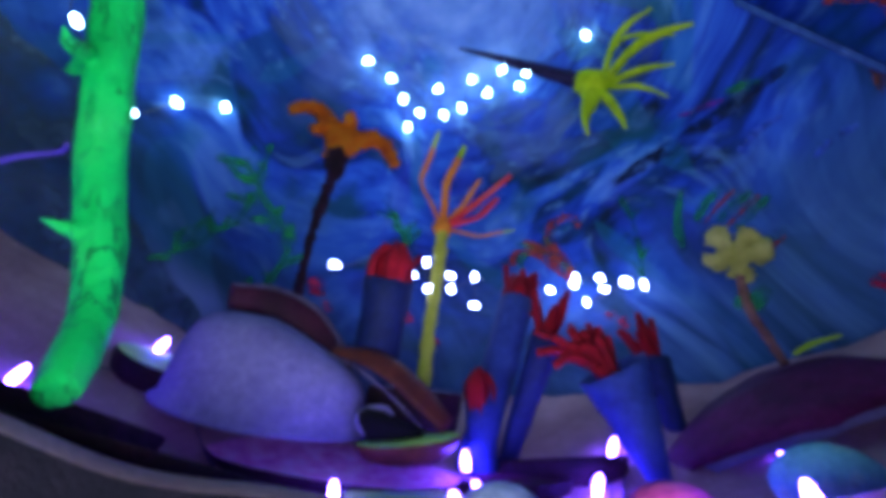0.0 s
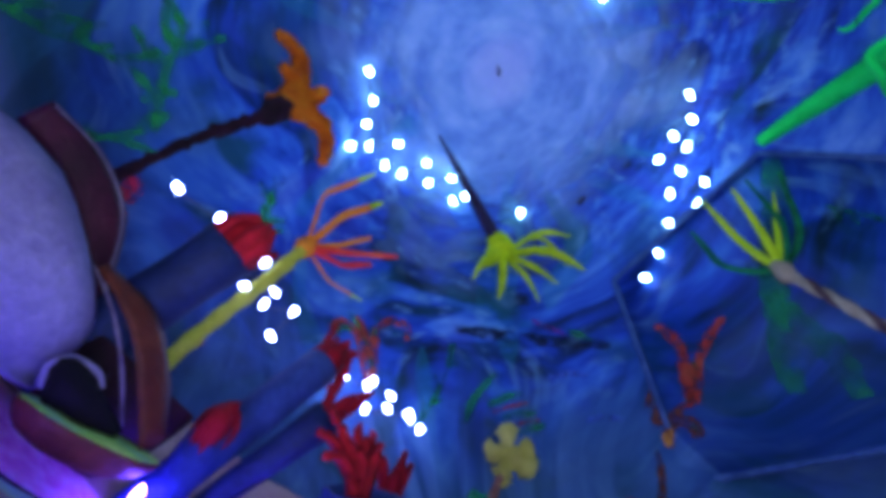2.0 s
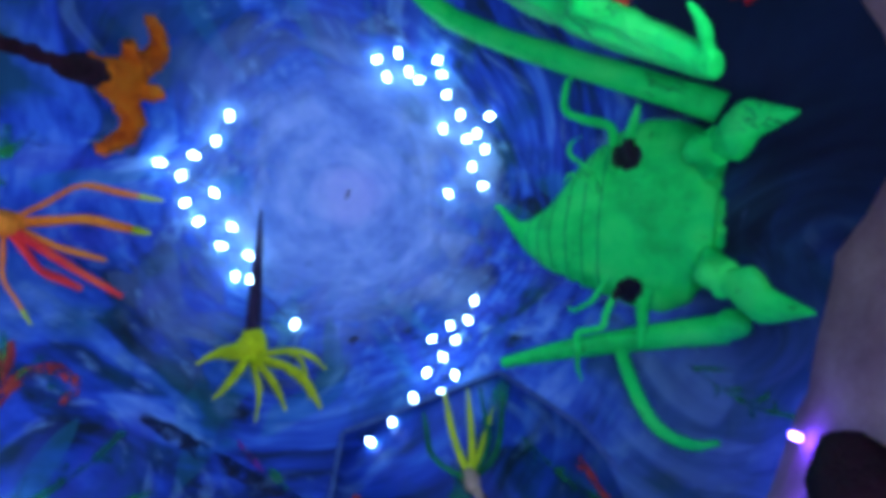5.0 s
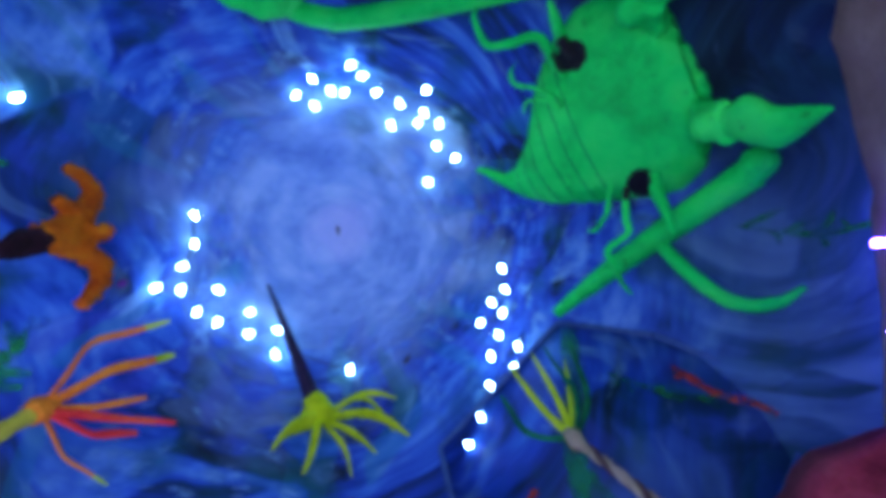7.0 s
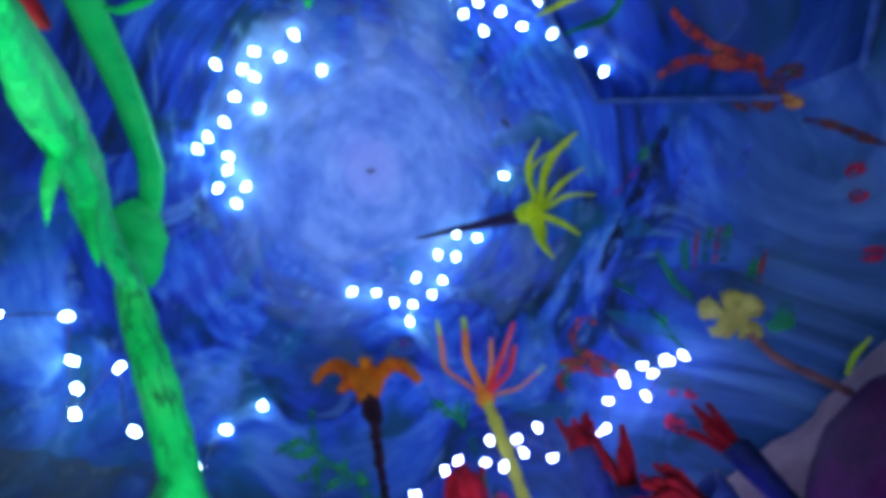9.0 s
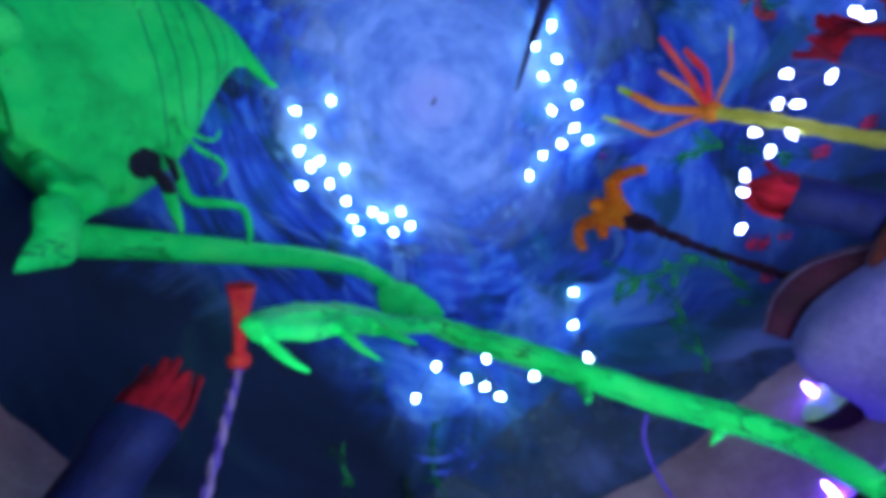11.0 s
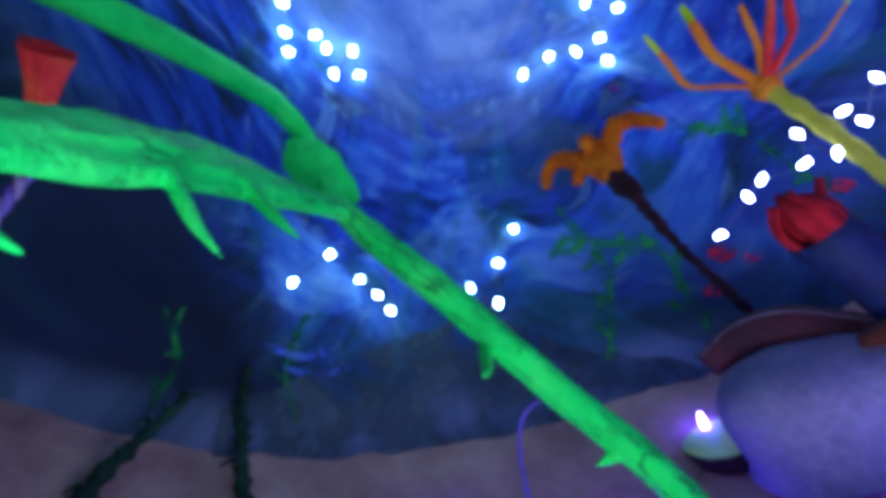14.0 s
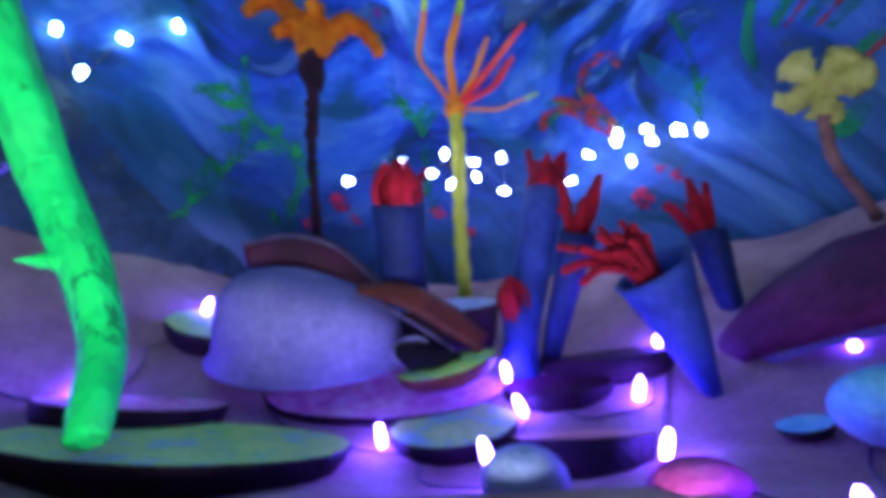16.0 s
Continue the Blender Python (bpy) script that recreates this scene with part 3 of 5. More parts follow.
def sand_floor():
    bm, grid, seg = bmesh.new(), [], 140
    radii = [0.0815, 0.0825, 0.0845, 0.088] + [0.088 + 0.215 * i / 46 for i in range(1, 47)]
    for j, r in enumerate(radii):
        ring = []
        for k in range(seg):
            a = 2 * math.pi * k / seg
            x, y = r * math.cos(a), r * math.sin(a)
            z = ground(x, y)
            if j == 0:
                z = -0.06
            elif j == 1:
                z -= 0.012
            elif j == 2:
                z -= 0.003
            ring.append(bm.verts.new((x, y, z)))
        grid.append(ring)
    # Black rim is added: keeps the hole wall dark above the fill lamp.
    rim = bmesh.new()
    lip = [[rim.verts.new(v.co) for v in ring] for ring in grid[:3]]
    for a, b in zip(lip, lip[1:]):
        for k in range(seg):
            rim.faces.new((a[k], a[(k + 1) % seg], b[(k + 1) % seg], b[k]))
    tagged(part("floor_trim", rim, SHADE_BLACK, None), "dark rim round the viewing hole in the floor", "trim", kind="structure")
    bmesh.ops.delete(bm, geom=grid[0] + grid[1], context="VERTS")
    grid = grid[2:]
    for a, b in zip(grid, grid[1:]):
        for k in range(seg):
            bm.faces.new((a[k], a[(k + 1) % seg], b[(k + 1) % seg], b[k]))
    return tagged(part("floor", bm, SAND, None), "sandy purple-grey floor rising to the wall round a viewing hole", "floor", kind="structure")


floor = sand_floor()


# ---- painted weeds and strokes on the wall ----
def painted(name, strokes, width, material, parent=wall, label="", lift=0.0014):
    bm = bmesh.new()
    for s in strokes:
        ribbon(bm, s, width, lift)
    return part(name, bm, material, parent, label)


def weed_spray(stem, leaf, seed):
    """A stem with short leaves to both sides."""
    rnd = random.Random(seed)
    out = [stem]
    L = spline([Vector((a, e, 0)) for a, e in stem], 5)
    for i in range(1, len(L) - 1, 2):
        d = (L[i + 1] - L[i - 1]).normalized()
        s = rnd.choice((-1, 1))
        n = Vector((-d.y, d.x, 0)) * s
        t = L[i] + (n * rnd.uniform(0.5, 1.2) + d * rnd.uniform(0.2, 1.2)) * leaf * rnd.uniform(0.35, 1.3)
        out.append([(L[i].x, L[i].y), ((L[i].x + t.x) / 2 + rnd.uniform(-.8, .8), (L[i].y + t.y) / 2 + rnd.uniform(-.5, .5)), (t.x, t.y)])
    return out


painted("painted_weed", weed_spray([(-34.8, 23.6), (-38, 25), (-42, 26.7), (-45, 28.3), (-48.5, 30.2)], 4.2, 1) + [[(-44.7, 28.2), (-47, 27.6), (-51, 28)], [(-45.5, 28.6), (-46.5, 31), (-49, 32)]], 0.0026, P_GREEN, label="painted green weed")
painted("painted_weed", weed_spray([(-36, 12), (-35.5, 17), (-35, 23)], 3.0, 21), 0.0021, P_GREEN)
painted("painted_weed", weed_spray([(-50, 13), (-47, 17), (-45.5, 20), (-43, 23)], 2.8, 2), 0.0020, P_GREEN)
painted("painted_weed", weed_spray([(-15.6, 28.9), (-17, 31), (-19.3, 33.4), (-23.2, 35.3)], 3.2, 3), 0.0024, P_GREEN)
painted("painted_weed", weed_spray([(-14, 18), (-15, 23), (-15.5, 28)], 2.2, 22), 0.0017, P_GREEN)
painted("painted_weed", [[(38.6, 28.3), (41.5, 30), (45, 31.1)], [(41, 26.7), (44.5, 28), (47.7, 28.6)], [(42.9, 25.2), (46, 26.2), (49.2, 27)], [(42.2, 21.3), (45, 22.2), (48.2, 22.8)], [(35, 25), (36, 29), (39, 33)]], 0.0026, P_GREEN, label="painted green fronds")
painted("painted_weed", [[(37.6, 17.0), (39.5, 16.2), (42.0, 17.2)]], 0.0042, P_GREEN)
painted("painted_stroke", [[(39.5, 27.5), (43, 29), (46, 29.8)], [(42.0, 25.9), (45.5, 27.0), (48.3, 27.7)], [(42.5, 20.5), (45, 21.3), (47.5, 21.8)]], 0.0011, P_RED)
painted("painted_weed", weed_spray([(27, 22), (29, 29), (29, 36)], 2.4, 5), 0.0016, P_GREEN)
painted("painted_coral", [[(17.1, 24.3), (15.4, 27.8), (13.2, 31.3), (14.4, 34.2), (18.4, 34.8), (19.5, 32.8)], [(16.7, 24.2), (13.5, 27.1), (10.2, 29.8), (6.2, 29.7), (5.5, 27.9)], [(15.5, 26.5), (11.5, 30.2), (8.0, 31.8)]], 0.0030, P_RED, label="painted red coral with curling arms")
painted("painted_weed", [[(13.4, 30.4), (12.4, 32), (11.7, 33.5)], [(15.9, 32.7), (18.1, 33.5), (18.7, 31.3)], [(18.1, 24.8), (13.7, 28.6), (9.6, 30.7), (6.2, 31.5)], [(9.1, 29.8), (6.8, 29.0), (7.5, 27.1)]], 0.0017, P_GREEN)
painted("painted_stroke", [[(28.5, 38.2), (36, 39.2), (45, 39.7), (55, 39.6), (64, 38.9)]], 0.0048, P_WEDGE, label="dark blue soft wedge below the hanging flower")
painted("painted_stroke", [[(56.6, 28.1), (60, 28.6), (62.9, 28.2)], [(50, 34), (54, 34.8), (58, 34.6)]], 0.0022, P_SKY)
painted("painted_stroke", [[(-97.4, 17.7), (-92.8, 17.0), (-88.0, 17.9)], [(-100, 20), (-95, 18.9), (-90, 20)]], 0.0024, P_SKY)
painted("painted_coral", [[(72.6, 28.8), (74.9, 29.3), (78.3, 33.7), (82.8, 36.8), (86.4, 38.3)], [(74.7, 29.5), (75.1, 32.2), (76.6, 36.4), (75.3, 38.9), (73.8, 40.6)], [(75.1, 28.7), (76.7, 31.3), (78.2, 33.8)], [(74.0, 28.6), (75.2, 31.0), (76.9, 34.0)]], 0.0034, P_RED, label="painted red plant with curling arms")
painted("painted_coral", [[(69.0, 26.9), (68.4, 28.4), (68.6, 30.4), (69.0, 31.8)], [(69.8, 27.1), (72.5, 26.9), (73.7, 25.5), (72.7, 24.9)], [(69.2, 25.4), (70.2, 26.9), (73.2, 29.1)]], 0.0036, P_RUST, label="painted brown lower leaves")
painted("painted_dab", [[(69.1, 24.2), (69.3, 25.6), (70.0, 26.4)]], 0.0034, P_ORANGE)
painted("painted_dab", [[(77.4, 33.0), (78.0, 34.0)], [(73.4, 29.2), (74.2, 29.6)], [(73.0, 26.4), (73.6, 25.4)]], 0.0018, P_GREEN)
painted("painted_stem", [[(66.9, 24.0), (66.5, 21.0), (65.5, 18.5), (65, 16)]], 0.0022, P_RUST)
painted("painted_weed", weed_spray([(115, 43), (117, 38), (118, 35), (122, 30)], 3, 8), 0.0016, P_GREEN)
painted("painted_coral", [[(123.0, 36.2), (122.6, 33.9), (122.3, 30.3), (123.5, 27.0), (123.5, 24.6)], [(122.8, 34.5), (121.4, 35.4)]], 0.0022, P_RED)
painted("painted_weed", [[(120.9, 53.3), (112.8, 49.1), (102.1, 42.7), (95.5, 37.0), (90.5, 30.1), (89.0, 26.2)], [(95.9, 38.3), (95.7, 33.7), (96.8, 29.4), (95.3, 23.5)], [(104, 44), (99, 42), (96, 43)]], 0.0074, P_TEAL, label="painted teal trailing weed")
painted("painted_stroke", [[(46, 43), (50, 42), (54, 41)]], 0.0014, P_PURPLE)
painted("painted_stroke", [[(54, 42), (57, 41), (60, 40)], [(-22, 43), (-21, 44)]], 0.0022, P_GREEN)
painted("painted_stroke", [[(-26, 45), (-25, 44)]], 0.0022, P_PURPLE)


def painted_mound(ridge, foot, rows=10):
    """A brushed area between a ridge line and the foot of the wall."""
    bm, grid = bmesh.new(), []
    L = spline([Vector((a, e, 0)) for a, e in ridge], 8)
    for k in range(rows + 1):
        f = k / rows
        row = []
        for p in L:
            e = p.y + 1.1 * noise.noise((p.x * 0.3, 2.0, 0)) * (1 - f)
            c, q = on_wall(p.x, e + (foot - e) * f, 0.0011)
            row.append(bm.verts.new(c))
        grid.append(row)
    for a, b in zip(grid, grid[1:]):
        for k in range(len(L) - 1):
            bm.faces.new((a[k], a[k + 1], b[k + 1], b[k]))
    return part("painted_hill", bm, P_HILL, wall, "painted slate grey slope")


painted_mound([(-104, 13), (-98, 15.5), (-90, 18.5), (-82, 20.5), (-74, 22), (-66, 22.2), (-61, 20.4), (-55, 16.5), (-49, 13.5), (-43, 11.5), (-38, 8)], 2)
painted("painted_weed", weed_spray([(150, 33), (149, 28), (149, 24), (151, 20)], 3, 11), 0.0016, P_GREEN)
painted("painted_weed", weed_spray([(-95, 12), (-97, 18), (-95, 24)], 2.6, 12), 0.0014, P_GREEN)
painted("painted_weed", weed_spray([(-112, 11), (-110, 17), (-113, 22)], 2.6, 13), 0.0014, P_GREEN)
for a, e, w in ((-28.6, 19.1, 0.0052), (-13.3, 18.6, 0.0042), (-32.5, 15.9, 0.0040), (-26.0, 17.2, 0.0030), (-8.2, 15.8, 0.0036), (17.5, 16.4, 0.0048), (20.8, 19.1, 0.0030), (22.5, 17.9, 0.0030), (70.0, 16.4, 0.0042), (74.5, 15.9, 0.0042), (76.5, 14.5, 0.0040), (61.5, 17.9, 0.0042), (58.5, 16.8, 0.0038), (52.3, 13.3, 0.0040)):
    r = math.degrees(w / 0.235)
    painted("painted_rose", [[(a - r, e - 0.2 * r), (a - 0.3 * r, e + 0.15 * r), (a + 0.4 * r, e - 0.1 * r), (a + 1.05 * r, e + 0.1 * r)]], w, P_ROSE)


def wall_panel():
    """A flat hatch set into the round wall, with raised edges."""
    nrm, flat = HATCH_OUT, HATCH_RIM
    hatch = tagged(new("wall_panel"), "dark blue painted flat hatch in the round wall", "panel", kind="structure")
    bm = bmesh.new()
    lo = [bm.verts.new(p) for p in flat]
    hi = [bm.verts.new(p + nrm * 0.004) for p in flat]
    bm.faces.new(lo)
    bm.faces.new(hi)
    for i in range(len(lo)):
        j = (i + 1) % len(lo)
        bm.faces.new((lo[i], lo[j], hi[j], hi[i]))
    part("panel", bm, HATCH, hatch)
    for i in range(len(flat)):
        a, b = flat[i] - nrm * 0.001, flat[(i + 1) % len(flat)] - nrm * 0.001
        tube("edge_strip", [a, a.lerp(b, 0.3), a.lerp(b, 0.7), b], [0.0019] * 4, EDGE, hatch, sides=8, steps=6, flat=0.6, hint=nrm, rough=0.25, freq=90)
    return hatch


wall_panel()


# ---- strings of lights ----
def bulb_mesh(name, material, r, length):
    bm = bmesh.new()
    sweep(bm, [(0, 0, -length / 2), (0, 0, 0), (0, 0, length / 2)], [r * 0.75, r, r, r * 0.9, r * 0.35], sides=8, steps=3, hint=(0, 1, 0))
    return mesh_of(name, bm, material)


BULB, BULB_FLOOR = bulb_mesh("bulb", LED, 0.00145, 0.0048), bulb_mesh("bulb_floor", LED_FLOOR, 0.0012, 0.0066)


BULB_BLUE = bulb_mesh("bulb_blue", LED_BLUE, 0.0012, 0.0044)
BULB_SMALL = bulb_mesh("bulb_small", LED, 0.0014, 0.0044)


# Added cup behind each bulb: blocks its light from the wall.
def shield_mesh():
    bm = bmesh.new()
    sweep(bm, [(0, 0, 0.0046), (0, 0, 0.0036), (0, 0, 0.0026)], [0.0014, 0.0036, 0.0040], sides=10, steps=2, hint=(0, 1, 0))
    return mesh_of("socket", bm, WIRE)


SHIELD = shield_mesh()


def light_string(label, spots, mesh, seed, wire=True):
    """spots: a place and the way its surface faces."""
    rnd = random.Random(seed)
    s = thing("string_lights", label, "string lights", "strings of lights")
    for p, q in spots:
        ob = new("bulb", mesh)
        ob.parent = s
        lean = (q.orthogonal().normalized() * math.cos(rnd.uniform(0, 6.3)) + q.cross(q.orthogonal().normalized()) * math.sin(rnd.uniform(0, 6.3))) + q * rnd.uniform(-0.3, 0.3)
        if mesh is BULB_FLOOR:
            lean = Vector((rnd.uniform(-0.5, 0.7), rnd.uniform(-0.3, 0.5), 1.0))
        ob.matrix_local = Matrix.Translation(p) @ frame_from(lean)
        if mesh is not BULB_FLOOR:
            back = new("socket", SHIELD)
            back.parent = ob
            back.matrix_local = ob.matrix_local.inverted() @ Matrix.Translation(p) @ frame_from(q)
    if wire and mesh is BULB_FLOOR:
        line = []
        for (p, q), (p2, q2) in zip(spots, spots[1:]):
            for k in range(6):
                a = p.lerp(p2, k / 6) + Vector((0.004 * math.sin(k * 1.05 + seed), 0.004 * math.sin(k * 1.05), 0))
                line.append(Vector((a.x, a.y, ground(a.x, a.y) + 0.0006)))
        tube("wire", line, [0.0003] * 3, WIRE, s, sides=5, steps=2)
    elif wire:
        tube("wire", [p + q * 0.0035 for p, q in spots], [0.0004] * 3, WIRE, s, sides=5, steps=5)
    return s


def dome_spots(spots, depth):
    """spots: azimuth and elevation, and a depth of its own where a bulb stands off the wall."""
    return [on_dome(a, e, own[0] if own else depth) for a, e, *own in spots]


light_string("white fairy lights pinned along the blue ceiling", dome_spots([(-41, 54), (-33, 54), (-27, 52), (-23, 48), (-21, 51), (-18, 56), (-14, 52), (-9, 54), (-7, 59), (-1, 57), (4, 61), (10, 58), (13, 60), (37, 62)], 0.005), BULB, 1)
light_string("white fairy lights pinned beside the wall hatch", dome_spots([(76, 48), (82, 51), (89, 55), (99, 55), (105, 57), (95, 59), (103, 61), (111, 63), (101, 65), (112, 66), (121, 65), (130, 67)], 0.010), BULB, 2)
light_string("white fairy lights zigzagging behind the green sculpture", dome_spots([(-155, 77), (-161, 70), (-148, 70), (-145, 66), (-135, 67), (-137, 65), (-136, 61), (-122, 68), (-126, 64), (-117, 62), (-113, 59), (-110, 57), (-105, 61), (-101, 60), (-97, 57), (-93, 61), (-90, 58)], 0.005), BULB, 3)
light_string("white fairy lights low on the round wall", dome_spots([(-56.5, 33.2, 0.004), (-61.3, 29.0, 0.004), (-63.5, 23.0, 0.015), (-67.2, 26.3, 0.004), (-75, 23.7, 0.027), (-81.5, 30.2), (-82, 24.1), (-84, 26.2), (-87, 28.5, 0.007), (-92.5, 31.3), (-98, 27.1)], 0.011), BULB_SMALL, 4)
light_string("blue-white fairy lights strung behind the yellow stem", dome_spots([(-28.1, 19.6, 0.035), (-22.2, 21.4, 0.042), (-19.4, 21.9, 0.046), (-14.5, 20.9, 0.041), (-12.1, 24.1, 0.033), (-11.2, 20.1, 0.034), (-7.1, 23.2, 0.029), (-6.8, 21.3, 0.028), (-2.4, 23.6, 0.026), (-2.4, 19.1, 0.028)], 0.034), BULB_BLUE, 5)
light_string("blue-white fairy lights strung above the blue tubes", dome_spots([(5.5, 17.0, 0.040), (6.4, 17.6, 0.044), (8.2, 19.9, 0.014), (11.6, 22.3, 0.018), (15.9, 23.1, 0.014), (16.5, 24.0, 0.014), (20.5, 23.4, 0.014), (20.7, 22.0, 0.012), (17.3, 20.2, 0.016), (23.9, 21.4, 0.023), (24.6, 21.2, 0.022), (26.8, 20.4, 0.021)], 0.018), BULB_BLUE, 6)


def floor_spot(x, y):
    q = ground_normal(x, y)
    return Vector((x, y, ground(x, y))) + q * 0.0055, -q


def spot(x, y, z):
    return Vector((x, y, z)), -ground_normal(x, y)


light_string("violet-white fairy lights lying between the painted rounds", [spot(*p) for p in ((-0.1784, 0.0343, 0.0834), (-0.1373, 0.0788, 0.0580), (-0.1182, 0.1050, 0.0560), (-0.1175, 0.1465, 0.0950), (-0.0305, 0.1300, 0.0393), (0.0033, 0.1115, 0.0330), (0.0114, 0.1471, 0.0475), (0.0075, 0.1545, 0.0600), (0.0485, 0.1423, 0.0500), (0.0645, 0.1660, 0.0705), (0.0622, 0.1575, 0.0690), (0.0450, 0.1120, 0.0335), (0.0550, 0.0685, 0.0235), (0.1000, 0.1270, 0.0540))], BULB_FLOOR, 7)
light_string("single violet fairy light on the sand bank", [floor_spot(x, y) for x, y in ((0.128, -0.175), (0.15, -0.15))], BULB_FLOOR, 8, wire=True)


# ---- painted rounds on the sand ----
def disc(label, x, y, z, rx, ry, thick, top, spin=0, tilt=15, seed=0.0):
    """A painted slice whose flat top lies at the given place and leans towards the viewing hole."""
    away = Vector((x, y, 0)).normalized()
    q = Vector((0, 0, 1)) * math.cos(radians(tilt)) - away * math.sin(radians(tilt))
    u = Vector((math.cos(radians(spin)), math.sin(radians(spin)), 0))
    u = (u - q * u.dot(q)).normalized()
    m = Matrix.Translation((x, y, z)) @ Matrix((u, q.cross(u), q)).transposed().to_4x4()
    ob = thing("painted_round", label, "painted round", "painted rounds")
    for name, index, mat in (("bark", 0, BARK), ("painted_top", 1, top)):
        bm = bmesh.new()
        slab(bm, m, rx, ry, thick, seed=seed)
        bmesh.ops.delete(bm, geom=[f for f in bm.faces if f.material_index != index], context="FACES")
        for f in bm.faces:
            f.material_index = 0
        part(name, bm, mat, ob)
    return ob


disc("large lime-speckled wooden round with bark edge", -0.0735, 0.1010, 0.0385, 0.0430, 0.0215, 0.014, LIMETOP, 26, 17, 1.0)
disc("small pink-topped round under the green stalk", -0.1005, 0.1100, 0.0505, 0.0245, 0.0150, 0.018, PINKTOP, 45, 16, 2.0)
disc("lime-topped round beside the lilac shell", -0.1085, 0.1420, 0.0850, 0.0175, 0.0150, 0.014, LIMETOP, 20, 38, 3.0)
disc("wide pink-speckled round under the lilac shell", -0.0365, 0.1555, 0.0585, 0.0462, 0.0225, 0.010, PINKTOP, 16, 38, 4.0)
disc("yellow-green speckled round with dark edge", -0.0095, 0.1390, 0.0425, 0.0205, 0.0160, 0.014, LIMETOP, 18, 28, 5.0)
disc("dark round with an orange top", 0.0262, 0.1263, 0.0370, 0.0200, 0.0110, 0.015, ORANGETOP, -30, 8, 6.0)
disc("dark maroon round lying on the sand", 0.0240, 0.1530, 0.0545, 0.0190, 0.0095, 0.014, PLUM, -13, 30, 7.0)
disc("dark maroon round by the blue cone", 0.0420, 0.1590, 0.0645, 0.0240, 0.0110, 0.016, PLUM, -26, 20, 8.0)
disc("pale blue round behind the lilac shell", -0.0140, 0.1600, 0.0895, 0.0210, 0.0150, 0.030, PALETOP, 8, 30, 9.0)
disc("teal and green speckled round with thick bark edge", -0.1620, 0.0300, 0.0705, 0.0510, 0.0200, 0.020, TEALTOP, 78, 25, 10.0)
disc("pink-speckled round near the viewing hole", -0.1410, 0.0560, 0.0510, 0.0210, 0.0145, 0.014, PINKTOP, 60, 20, 11.0)
disc("small magenta round on the sand", -0.1180, 0.0710, 0.0415, 0.0140, 0.0100, 0.010, MAGENTA, 50, 20, 12.0)
disc("flat teal patch on the sand", 0.0730, 0.1100, 0.0365, 0.0055, 0.0045, 0.003, TEALTOP, -30, 25, 13.0)


def pebble(label, x, y, r, material, sunk=0.0):
    bm = bmesh.new()
    ball(bm, (x, y, ground(x, y) + r * 0.45 - sunk), (r, r * 0.85, r * 0.66), rough=0.12, freq=60)
    return tagged(part("pebble", bm, material, None), label, "pebble", "pebbles")


pebble("lilac grey pebble on the sand", 0.0125, 0.1000, 0.0098, PALETOP, 0.0015)
pebble("bright magenta pebble on the sand", 0.0415, 0.0850, 0.0085, MAGENTA, 0.0045)
pebble("turquoise pebble on the sand", 0.0850, 0.0990, 0.0120, TEALTOP)


# ---- the shell pieces ----
def bent_plate(bm, line, width, thick, out, steps=6, taper=(0.5, 1.0, 0.6)):
    """A curved strip with thickness; out is the way its broad side faces."""
    L = spline(line, steps)
    W = lerp_list(list(taper), len(L))
    rows = []
    o = Vector(out).normalized()
    for i, p in enumerate(L):
        d = (L[min(i + 1, len(L) - 1)] - L[max(i - 1, 0)]).normalized()
        s = d.cross(o).normalized()
        n = s.cross(d).normalized()
        w = width * W[i] * (1 + 0.12 * noise.noise(p * 90))
        ring = []
        for a, b in ((-1, 0), (-0.5, 0.35), (0, 0.5), (0.5, 0.35), (1, 0), (0.5, -0.65), (0, -0.5), (-0.5, -0.65)):
            ring.append(bm.verts.new(p + s * w * a + n * thick * b))
        rows.append(ring)
    for a, b in zip(rows, rows[1:]):
        for k in range(8):
            bm.faces.new((a[k], a[(k + 1) % 8], b[(k + 1) % 8], b[k]))
    bm.faces.new(rows[0])
    bm.faces.new(rows[-1])


